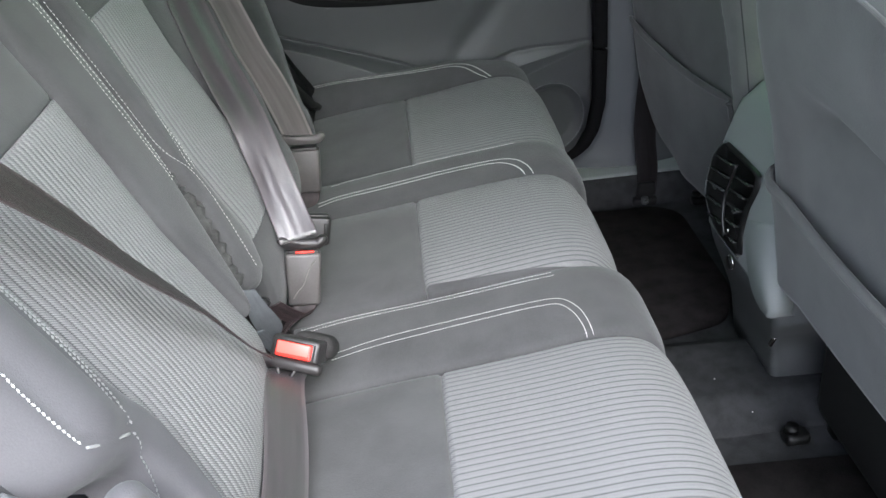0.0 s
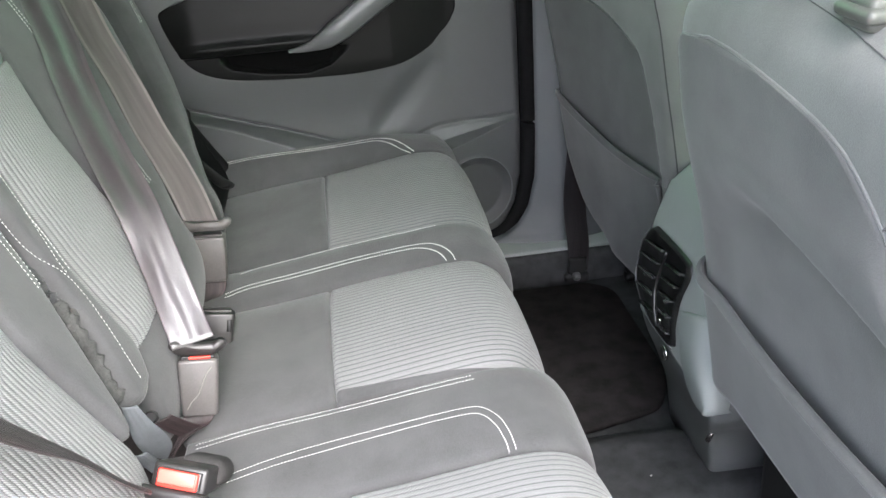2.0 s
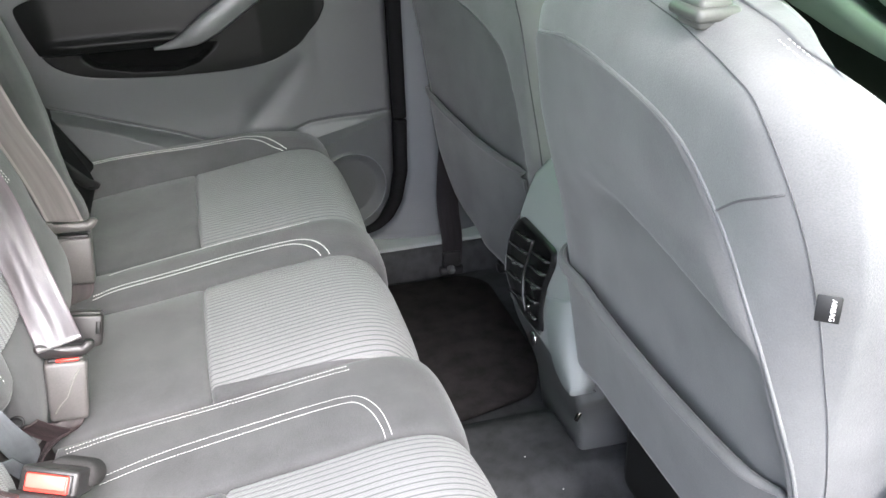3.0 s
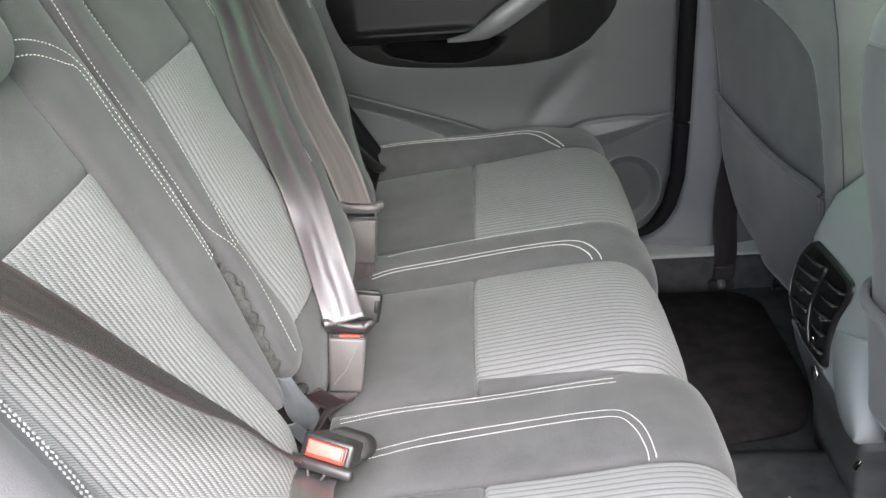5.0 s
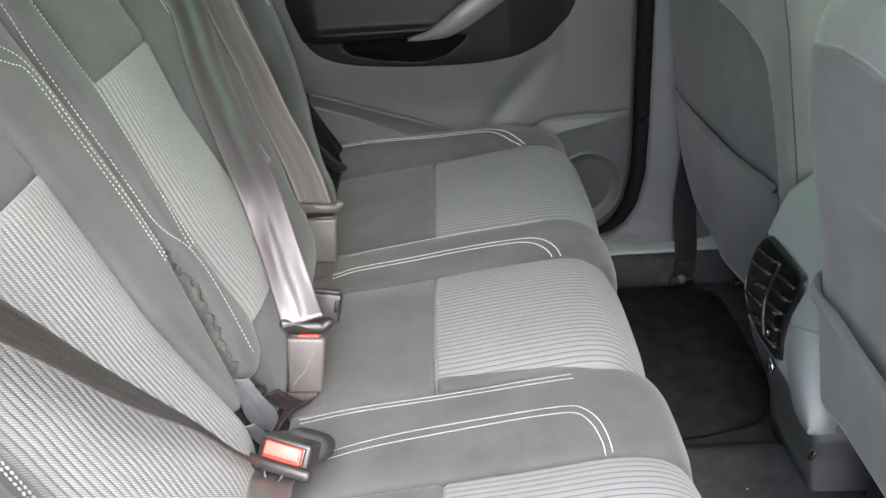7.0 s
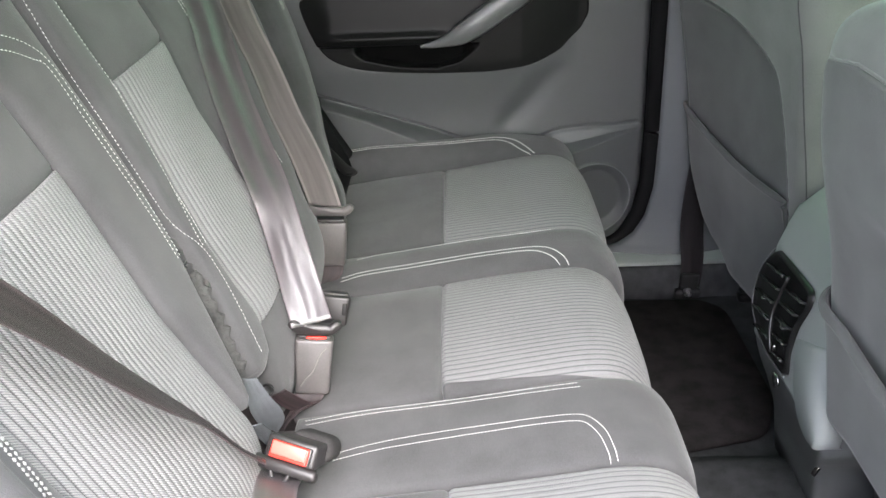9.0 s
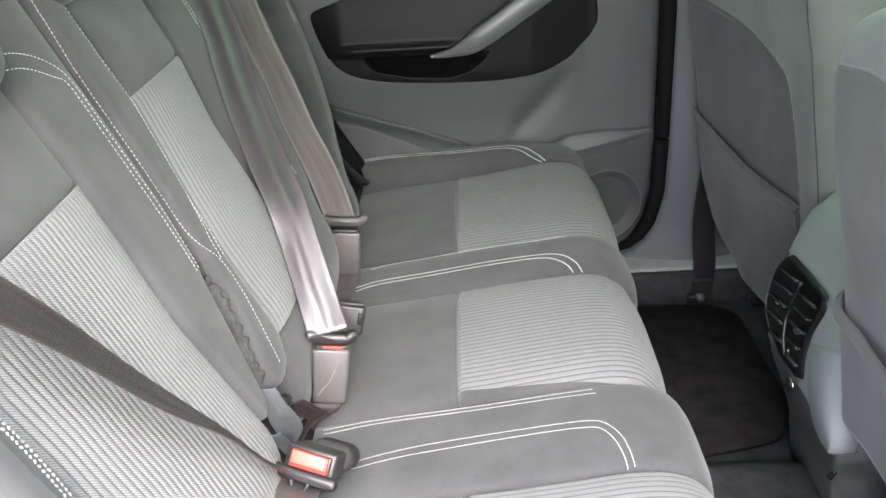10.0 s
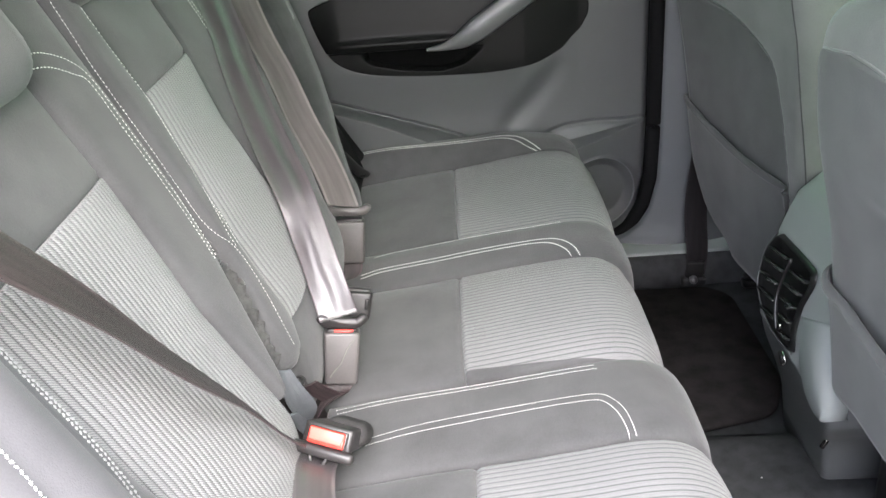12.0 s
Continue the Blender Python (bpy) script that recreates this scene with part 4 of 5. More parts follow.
latch = thing("backrest_latch_trim", (-0.02, -0.62, 0.40), "rounded grey-purple trim knob beside the outer backrest bolster", "trim", "", "structure")
part("knob", box((0.030, 0.030, 0.07), pose(0.038, -0.602, 0.557, 0, -28, 0), 0.013, 6), BOLSTER_KNIT, latch)
part("trim_edge", tube(spline([(-0.03, -0.625, 0.615), (-0.008, -0.618, 0.592), (0.012, -0.604, 0.572)], 16), 0.0035, 8), CONSOLE_LOW, latch, "pale edge of the pillar trim")
# solid black block in place of the shade under the bolster's edge
part("recess", box((0.06, 0.03, 0.24), pose(-0.03, -0.635, 0.53, 0, -28, 0), 0.01, 3), RUBBER, latch, "black block for the dark gap behind the knob")

# ---- far rear door ----
door = thing("rear_door", (0.25, 0.66, 0.20), "closed grey plastic door trim with black armrest and silver pull", "door", "", "structure")
CREASE = ([-0.25, -0.011, 0.08, 0.122, 0.188, 0.29, 0.36, 0.40, 0.423, 0.445, 0.499, 0.553, 0.605], [0.598, 0.514, 0.482, 0.467, 0.445, 0.405, 0.396, 0.414, 0.425, 0.432, 0.436, 0.435, 0.440])
LEDGE = ([-0.25, -0.011, 0.08, 0.122, 0.188, 0.29, 0.36, 0.42, 0.485, 0.551, 0.605], [0.594, 0.510, 0.480, 0.465, 0.442, 0.400, 0.385, 0.402, 0.415, 0.428, 0.4385])
LOWLINE = ([-0.25, -0.011, 0.08, 0.122, 0.173, 0.29, 0.36, 0.428, 0.493, 0.548, 0.605], [0.590, 0.507, 0.475, 0.457, 0.434, 0.380, 0.366, 0.389, 0.405, 0.421, 0.4365])


def curved(zs, xs):
    """Like along, but rounded between its points."""
    line = spline(list(zip(zs, xs)), 120)
    return along(np.maximum.accumulate(line[:, 0]), line[:, 1])


ARM_LO = curved([0.553, 0.556, 0.566, 0.588, 0.629, 0.680, 0.694, 0.704, 0.719, 0.76, 0.86], [0.26, 0.17, 0.080, 0.027, 0.000, -0.016, -0.006, 0.026, 0.064, 0.15, 0.34])
ARM_HI = curved([0.553, 0.556, 0.565, 0.585, 0.605, 0.632, 0.68, 0.86], [0.30, 0.34, 0.392, 0.435, 0.456, 0.480, 0.487, 0.45])


def door_y(x, z, recess=0.0):
    zc, zb, zl = np.interp(x, *CREASE), np.interp(x, *LEDGE), np.interp(x, *LOWLINE)
    hollow = np.clip((zc - z) / np.maximum(zc - zb, 0.003), 0, 1)
    swell = np.clip((0.612 - x) / 0.15, 0.06, 1)
    y = 0.655 - swell * (0.010 * hollow + 0.024 * np.clip((zb - z) / np.maximum(zb - zl, 0.003), 0, 1))
    # groove along the crease
    y = y + 0.008 * np.exp(-((z - zc - 0.003) / 0.0040) ** 2) * np.clip((0.44 - x) / 0.05, 0.25, 1)
    # upper panel swells towards the armrest; a long soft hollow runs up and forwards
    rise = np.clip((z - 0.46) / 0.12, 0, 1)
    y = y - 0.014 * rise * rise * (3 - 2 * rise) * np.clip((0.47 - x) / 0.1, 0, 1)
    along_x, across = (x - 0.38) * 0.64 + (z - 0.49) * 0.77, (x - 0.38) * 0.77 - (z - 0.49) * 0.64
    y = y + 0.010 * np.exp(-(across / 0.021) ** 2) * np.clip(1 - (along_x / 0.10) ** 2, 0, 1)
    # speaker dish
    r = np.hypot(x - 0.505, z - 0.300)
    y = y + 0.013 * np.clip((0.070 - r) / 0.016, 0, 1) - 0.0025 * np.exp(-((r - 0.072) / 0.003) ** 2)
    # bay behind the armrest
    bay = np.clip((z - 0.560) / 0.004, 0, 1) * np.clip((x - ARM_LO(z) - 0.006) / 0.004, 0, 1) * np.clip((ARM_HI(z) - 0.006 - x) / 0.004, 0, 1) * (z < 0.855)
    y = y + 0.045 * bay * recess
    # edge rolls away
    y = y + 0.010 * np.clip((x - EDGE(z) + 0.012) / 0.012, 0, 1) ** 2 + 0.02 * np.clip((0.225 - z) / 0.03, 0, 1) ** 2
    return y


def door_skin(u, v, d):
    x = -0.30 + u * (EDGE(v) + 0.30)
    return np.stack([x, door_y(x, v, 1.0) + d, v], 1)


part("trim_panel", skin(door_skin, np.linspace(0, 1, 240), np.concatenate([np.linspace(0.195, 0.36, 70), np.linspace(0.361, 0.54, 200), np.linspace(0.541, 0.95, 130)]), 0.05), DOOR, door)
part("speaker_ring", tube([(0.505 + 0.072 * math.cos(a), float(door_y(np.array(0.505 + 0.072 * math.cos(a)), np.array(0.300 + 0.072 * math.sin(a)))) - 0.0008, 0.300 + 0.072 * math.sin(a)) for a in np.linspace(0, 2 * math_pi, 48)], 0.0013, 6), PILLAR, door)

def arm_y(x, z):
    """The black insert: a bulging padded rest above, a pocket below it, flat in front."""
    soft = lambda v: np.clip(v, 0, 1) ** 2 * (3 - 2 * np.clip(v, 0, 1))
    pad = soft((z - 0.606) / 0.006) * (1 - 0.75 * soft((z - 0.616) / 0.12)) * soft((0.285 + 1.2 * (z - 0.61) - x) / 0.05) * soft((x + 0.02) / 0.06)
    floor_z = np.interp(x, [0.06, 0.09, 0.15, 0.22, 0.26, 0.30], [0.600, 0.580, 0.566, 0.561, 0.572, 0.600])
    pocket = soft((z - floor_z) / 0.010) * soft((0.608 - z) / 0.003) * soft((x - 0.070) / 0.020) * soft((0.30 - x) / 0.05)
    roll = np.exp(-((z - 0.623) / 0.009) ** 2) * soft((0.275 - x) / 0.06) * soft((x - 0.0) / 0.06)
    return door_y(x, z) + 0.008 - 0.014 * pad - 0.007 * roll + 0.028 * pocket


def arm_skin(u, v, d):
    lo, hi = ARM_LO(v), ARM_HI(v)
    x = lo + u * (hi - lo)
    return np.stack([x, arm_y(x, v) - 0.012 + d, v], 1)


part("armrest", skin(arm_skin, np.linspace(0, 1, 160), np.concatenate([np.linspace(0.553, 0.64, 90), np.linspace(0.642, 0.86, 60)]), 0.02), DOOR_DARK, door, "black soft armrest insert with a pull pocket")
# silver pull: a flat tapering blade that rises forwards
pull = spline([(0.192, 0.6110), (0.225, 0.6155), (0.255, 0.626), (0.285, 0.643), (0.315, 0.6625), (0.347, 0.684), (0.40, 0.720), (0.43, 0.742)], 40)
pv, pf = [], []
for k, (x, z) in enumerate(pull):
    w = np.interp(k, [0, 6, 12, 17, 39], [0.002, 0.008, 0.0175, 0.021, 0.022])
    dirv = np.gradient(pull, axis=0)[k]
    dirv = dirv / np.linalg.norm(dirv)
    nx, nz = -dirv[1], dirv[0]
    for s, dy in ((1, 0.0), (0.8, -0.006), (-0.8, -0.008), (-1, 0.0), (0, 0.012)):
        pv.append((x + nx * w * s, 0.610 + dy - 0.012 * np.interp(k, [0, 14, 39], [0, 0.6, 1]), z + nz * w * s))
for k in range(len(pull) - 1):
    pf += [(k * 5 + i, k * 5 + (i + 1) % 5, (k + 1) * 5 + (i + 1) % 5, (k + 1) * 5 + i) for i in range(5)]
pf += [(0, 1, 2, 3, 4), tuple(5 * (len(pull) - 1) + i for i in range(5))]
part("pull_handle", (pv, pf), SILVER, door, "satin silver door pull")
zs = np.linspace(0.21, 1.0, 60)
REAR_GAP = [(-0.162, 0.625, 0.80), (-0.112, 0.625, 0.70), (-0.067, 0.625, 0.620), (-0.038, 0.622, 0.562), (-0.010, 0.618, 0.510), (0.020, 0.612, 0.458), (0.045, 0.604, 0.420), (0.055, 0.600, 0.400)]
seal_line = [(EDGE(z) + 0.013, 0.648, z) for z in zs[::-1]] + [(0.50, 0.648, 0.196), (0.40, 0.648, 0.19), (0.0, 0.648, 0.188), (-0.25, 0.648, 0.19)]
part("weather_seal", tube(spline(seal_line, 140), 0.0145, 10), SEAL, door, "black rubber door seal")
part("rear_seal", tube(spline(REAR_GAP, 60), 0.013, 10), SEAL, door, "black rubber seal beside the backrest")
# black backing that stands for the shade in the door gap
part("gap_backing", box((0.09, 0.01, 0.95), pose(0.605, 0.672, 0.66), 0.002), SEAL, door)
# black block added where the gap beside the backrest is only dark
single("backrest_gap_shade", box((0.08, 0.30, 0.36), pose(-0.055, 0.53, 0.53, 0, -28, 0), 0.02, 4), SEAL, "black block for the shade in the gap beside the backrest", "trim", "structure")

# ---- centre console ----
console = thing("centre_console", (0.75, 0.0, 0.13), "pale grey rear console with air vents and power socket", "console")


def face_x(z):
    return np.interp(z, [0.12, 0.22, 0.30, 0.38, 0.47, 0.515, 0.545, 0.56], [0.668, 0.652, 0.644, 0.646, 0.661, 0.680, 0.715, 0.76])


def console_ring(z, y0, y1, back, r=0.018, grow=0.0):
    x = float(face_x(z)) - grow
    return [(p[0], p[1]) for p in rounded([(x, y0 - grow), (back, y0 - grow), (back, y1 + grow), (x, y1 + grow)], r, 6)]


def loft(levels):
    n = len(levels[0][1])
    verts = [(a, b, z) for z, ring in levels for a, b in ring]
    faces = [(k * n + i, k * n + (i + 1) % n, (k + 1) * n + (i + 1) % n, (k + 1) * n + i) for k in range(len(levels) - 1) for i in range(n)]
    faces += [tuple(range(n))[::-1], tuple((len(levels) - 1) * n + i for i in range(n))]
    return verts, faces


LOW_X = along([0.12, 0.20, 0.25, 0.29, 0.32, 0.36], [0.702, 0.692, 0.674, 0.657, 0.648, 0.645])
LOW_Y = along([0.12, 0.20, 0.235, 0.27, 0.30, 0.36], [-0.036, -0.052, -0.072, -0.105, -0.128, -0.128])


def low_ring(z):
    return [(p[0], p[1]) for p in rounded([(float(LOW_X(z)), float(LOW_Y(z))), (1.05, float(LOW_Y(z))), (1.05, 0.120), (float(LOW_X(z)), 0.120 - 0.1 * max(0.0, z - 0.2))], 0.012, 6)]


part("lower_shell", loft([(z, low_ring(z)) for z in (0.122, 0.16, 0.19, 0.21, 0.225, 0.24, 0.255, 0.27, 0.285, 0.30, 0.315, 0.33, 0.345, 0.358)]), CONSOLE_LOW, console, "grey lower shell")
part("upper_shell", loft([(z, console_ring(z, -0.125, 0.100, 1.05, 0.022, 0.004 * (z < 0.55))) for z in (0.335, 0.339, 0.36, 0.38, 0.42, 0.46, 0.49, 0.515, 0.53, 0.545, 0.555)]), CONSOLE, console, "pale grey vent surround")
part("corner_clip", box((0.005, 0.006, 0.016), pose(0.682, -0.068, 0.228, 0, 25, 0), 0.0015), CHROME, console, "small bright clip")


def on_face(y, z, out=0.0):
    return (float(face_x(z)) - 0.004 - out, y, z)


# pale strip that runs from the vent surround down beside the socket
strip_l = spline([(-0.030, 0.40), (-0.044, 0.37), (-0.056, 0.345), (-0.080, 0.322), (-0.112, 0.314), (-0.140, 0.32)], 24)
strip_r = spline([(-0.125, 0.44), (-0.126, 0.42), (-0.127, 0.40), (-0.130, 0.38), (-0.135, 0.36), (-0.142, 0.335)], 24)
sv, sf = [], []
for k in range(24):
    for f in (0.0, 0.12, 0.5, 1.0):
        y, z = strip_l[k] * (1 - f) + strip_r[k] * f
        sv.append(on_face(y, z, -0.002 if f == 0.0 else 0.0025))
for k in range(23):
    sf += [(k * 4 + i, k * 4 + i + 1, k * 4 + i + 5, k * 4 + i + 4) for i in range(3)]
n0 = len(sv)
sv += [(x + 0.03, y, z) for x, y, z in sv]
sf += [tuple(n0 + i for i in reversed(q)) for q in sf]
edge_loop = [k * 4 for k in range(24)] + [23 * 4 + 1, 23 * 4 + 2] + [k * 4 + 3 for k in range(23, -1, -1)] + [2, 1]
sf += [(a, b, n0 + b, n0 + a) for a, b in zip(edge_loop, edge_loop[1:] + edge_loop[:1])]
part("side_strip", (sv, sf), CONSOLE, console, "pale curved trim strip")

VENT_OUT = rounded([(0.074, 0.466), (0.095, 0.436), (0.097, 0.405), (0.088, 0.376), (0.058, 0.357), (0.024, 0.348), (-0.046, 0.352), (-0.038, 0.387), (-0.037, 0.416), (-0.050, 0.451), (-0.047, 0.469), (0.0, 0.469)], 0.010, 4)
vent = part("vent_panel", ([on_face(y, z, 0.0015) for y, z in VENT_OUT] + [on_face(y * 0.96 + 0.001, (z - 0.41) * 0.96 + 0.41, 0.0085) for y, z in VENT_OUT] + [on_face(y * 0.90 + 0.002, (z - 0.41) * 0.90 + 0.41, 0.0035) for y, z in VENT_OUT] + [on_face(0.02, 0.41, 0.0040)],
                            [(k * len(VENT_OUT) + i, k * len(VENT_OUT) + (i + 1) % len(VENT_OUT), (k + 1) * len(VENT_OUT) + (i + 1) % len(VENT_OUT), (k + 1) * len(VENT_OUT) + i) for k in range(2) for i in range(len(VENT_OUT))]
                            + [(2 * len(VENT_OUT) + i, 2 * len(VENT_OUT) + (i + 1) % len(VENT_OUT), 3 * len(VENT_OUT)) for i in range(len(VENT_OUT))]), VENT, console, "gloss black twin air vent")
bezel = spline([(0.074, 0.466), (0.095, 0.436), (0.099, 0.405), (0.090, 0.376), (0.058, 0.356), (0.024, 0.347), (-0.044, 0.352)], 30)
part("vent_bezel", tube([on_face(y, z, 0.0070) for y, z in bezel], 0.0011, 6), SILVER, vent, "thin bright bezel")
divide = spline([(0.011, 0.459), (0.018, 0.43), (0.022, 0.405), (0.012, 0.382), (0.0, 0.36)], 16)
part("divider", tube([on_face(y, z, 0.0105) for y, z in divide], 0.0026, 8), VENT, vent)
for side in (-1, 1):
    for k in range(5):
        z = 0.366 + 0.0205 * k
        mid = float(np.interp(z, divide[::-1, 1], divide[::-1, 0]))
        y0, y1 = (mid + 0.008, float(np.interp(z, [0.356, 0.376, 0.405, 0.436, 0.466], [0.052, 0.078, 0.088, 0.086, 0.066]))) if side > 0 else (float(np.interp(z, [0.352, 0.387, 0.416, 0.451, 0.469], [-0.038, -0.031, -0.030, -0.042, -0.04])), mid - 0.007)
        a, b = on_face(y0, z + 0.09 * (y1 - y0), 0.0085), on_face(y1, z - 0.09 * (y1 - y0), 0.0085)
        part("slat", box((0.008, abs(y1 - y0), 0.0032), frame_of([(p + q) / 2 for p, q in zip(a, b)], (0.25, 0.18, 0.97), (1, 0, 0)), 0.0006, 1), SLAT, vent)
    y = 0.050 if side > 0 else -0.022
    part("thumb_slider", box((0.006, 0.009, 0.003), pose(*on_face(y, 0.409, 0.0135)), 0.001, 2), SLAT, vent, "bright slider tab")
part("wheel", box((0.005, 0.004, 0.009), pose(*on_face(-0.009, 0.372, 0.0095)), 0.0015, 2), CHROME, vent, "small bright thumb wheel")
socket = part("power_socket", tube([on_face(-0.012, 0.326, 0.001), on_face(-0.012, 0.326, 0.004)], 0.0100, 20), CHROME, console, "chrome-rimmed power socket")
part("socket_cap", tube([on_face(-0.012, 0.326, 0.005), on_face(-0.012, 0.326, 0.0065)], 0.0092, 18), VENT, socket)

# ---- front seats ----
YC = {-1: 0.337, 1: 0.350}
HEM = {-1: (0.520, -0.010), 1: (0.474, 0.034)}
RAIL_BACK = 0.018
PANEL_EDGE = {-1: [(-0.551, 0.37), (-0.551, 0.46), (-0.548, 0.534), (-0.538, 0.587), (-0.524, 0.636), (-0.505, 0.673), (-0.483, 0.704), (-0.470, 0.720), (-0.450, 0.740), (-0.426, 0.756), (-0.376, 0.768), (-0.275, 0.779), (-0.214, 0.7805)],
              1: [(0.165, 0.32), (0.172, 0.40), (0.178, 0.48), (0.190, 0.55), (0.204, 0.60), (0.228, 0.650), (0.297, 0.679), (0.376, 0.694), (0.475, 0.700), (0.62, 0.702)]}
BOTTOM = {-1: 0.378, 1: 0.262}
FAR_EDGE = along([0.262, 0.285, 0.302, 0.325, 0.36, 0.39, 0.42, 0.50, 0.58, 0.68], [0.385, 0.420, 0.462, 0.492, 0.518, 0.538, 0.550, 0.560, 0.572, 0.597])


def smooth_in(z, zs, values, spread=0.010):
    """Interpolation with its corners rounded off."""
    grid = np.linspace(0.25, 0.90, 651)
    raw = np.interp(grid, zs, values)
    k = np.exp(-(np.arange(-40, 41) * 0.001 / spread) ** 2 / 2)
    eased = np.convolve(np.pad(raw, 40, mode="edge"), k / k.sum(), mode="valid")
    keep = np.clip((0.845 - grid) / 0.02, 0, 1)
    return np.interp(z, grid, eased * keep + raw * (1 - keep))


def front_seat(side, dx, label):
    """side: -1 near, 1 far. The back of a front seat, seen from behind."""
    yc = side * YC[side]
    ob = thing("front_seat", (0.85 + dx, yc, 0.13), label, "car seat", "front seats")

    def half_width(z):
        return smooth_in(z, [0.335, 0.40, 0.42, 0.45, 0.60, 0.70, 0.75, 0.785, 0.808, 0.824, 0.836, 0.844], [0.212 if side < 0 else 0.238, 0.214 if side < 0 else 0.244, 0.217 if side < 0 else 0.246, 0.220 if side < 0 else 0.247, 0.231 if side < 0 else 0.248, 0.248, 0.244, 0.234, 0.216, 0.186, 0.142, 0.07])

    def limit(f, z):
        """The far seat's lower outer corner is cut back in a curve."""
        if side < 0:
            return f
        return np.where(f > 0, f * np.minimum(1.0, (FAR_EDGE(z) - yc) / half_width(z)), f)

    def soft(t):
        t = np.clip(t, 0, 1)
        return t * t * (3 - 2 * t)

    # the outline of the knit panel: its curved edge, from the bottom to its top
    edge_line = spline(PANEL_EDGE[side], 120)

    def inset(y, z):
        """How far a place lies inside the panel's curved edge."""
        y, z = np.broadcast_arrays(np.asarray(y, float), np.asarray(z, float))
        d = np.hypot(y[..., None] - edge_line[:, 0], z[..., None] - edge_line[:, 1]).min(-1)
        within = (y > np.interp(z, edge_line[:, 1], edge_line[:, 0])) & (z < edge_line[-1, 1])
        return np.where(within, d, -d)

    def back_x(f, z, dish=1.0):
        """Rear face; f runs from -1 to 1 across."""
        lean = 0.09 if side < 0 else 0.05
        base = 0.592 + dx + smooth_in(z, [0.30, 0.70, 0.76, 0.80, 0.83, 0.844], [0.0108 + 0.4 * lean, 0.0108, 0.0, -0.0012, 0.0148, 0.0428])
        y = yc + f * half_width(z)
        if side < 0:
            # the padded upper part folds over a flatter lower panel
            fold = 0.668 - 0.32 * (y + 0.215) ** 2
            inner = soft(inset(y, z) / 0.02) * (0.35 + 0.65 * soft((-0.118 - y) / 0.10))
            scoop = dish * inner * (0.014 * soft((fold - z) / (0.016 + 0.09 * soft((y + 0.32) / 0.16))) + 0.012 * np.clip((fold - z) / 0.2, 0, 1) - 0.006 * np.exp(-((z - fold - 0.03) / 0.03) ** 2))
        else:
            # a sunk panel inside a padded frame
            scoop = dish * (0.020 * soft(inset(y, z) / 0.018) * (1 - soft((f - 0.1) / 0.9)) + 0.012 * np.clip((0.72 - z) / 0.3, 0, 1))
        wrap = (0.034 if side < 0 else 0.014) * np.clip(((np.abs(f) if side < 0 else -f) - 0.66) / 0.34, 0, 1) ** 2.4 - (0.028 * f if side > 0 else 0.0)
        if side > 0:
            wrap = wrap + 0.085 * np.clip((-f - 0.74) / 0.26, 0, 1) ** 1.8
        return base + scoop + wrap

    zs = np.concatenate([np.linspace(BOTTOM[side], 0.76, 110), np.linspace(0.765, 0.844, 24)])
    fs = np.linspace(-1, 1, 121)
    rings = []
    for z in zs:
        w = half_width(z)
        front = 0.74 + dx - 0.16 * (z - 0.76) - np.interp(z, [0.70, 0.76, 0.80, 0.83, 0.844], [0, 0.030, 0.075, 0.098, 0.090])
        fz = limit(fs, z)
        wo = w * float(fz[-1])
        rear = list(zip(back_x(fz, z).tolist(), (yc + fz * w).tolist()))
        edge = [(rear[-1][0] + (front - rear[-1][0]) * t, yc + wo * (1 + 0.012 * math.sin(t * math_pi))) for t in (0.2, 0.4, 0.6, 0.8)]
        fore = [(front + 0.01 * math.cos(f * 1.4), yc + f * (wo if f > 0 else w)) for f in np.linspace(1, -1, 13)]
        back = [(rear[0][0] + (front - rear[0][0]) * t, yc - w * (1 + 0.012 * math.sin(t * math_pi))) for t in (0.8, 0.6, 0.4, 0.2)]
        rings.append((z, rear + edge + fore + back))
    part("back_shell", loft(rings), FRONT_KNIT, ob)

    def on_back(y, z, out=0.0):
        f = np.clip((y - yc) / half_width(z), -1, 1)
        return np.array([float(back_x(f, z)) - out, y, z])

    out = side  # outer side of the car
    inner_edge = along([0.30, 0.70, 0.745, 0.770, 0.780], [-0.117, -0.118, -0.125, -0.150, -0.214]) if side < 0 else (lambda z: np.minimum(yc + 0.985 * half_width(z), FAR_EDGE(z) - 0.004))
    top = float(edge_line[-1, 1])

    def back_panel_skin(u, v, d):
        z = v
        a, b = np.interp(z, edge_line[:, 1], edge_line[:, 0]), inner_edge(z)
        y = a + u * (b - a)
        f = np.clip((y - yc) / half_width(z), -1, 1)
        rim = np.minimum(np.minimum(u, 1 - u) * np.abs(b - a), top - z)
        return np.stack([back_x(f, z) - 0.0045 * soft(rim / 0.006) + 0.001 + d, y, z], 1)

    part("back_panel", lining_skin(back_panel_skin, np.linspace(0, 1, 90), np.concatenate([np.linspace(BOTTOM[side] + 0.004, top - 0.03, 90), np.linspace(top - 0.0295, top - 0.0002, 30)]), 0.002), PANEL_KNIT, ob, "darker knit panel of the seat back")
    seam = np.vstack([edge_line, [(float(inner_edge(z)), z) for z in np.linspace(top - 0.001, 0.60, 60)]])
    if side < 0:
        part("panel_piping", tube([on_back(y, z, 0.0) for y, z in seam], 0.0016, 8), FRONT_KNIT, ob)
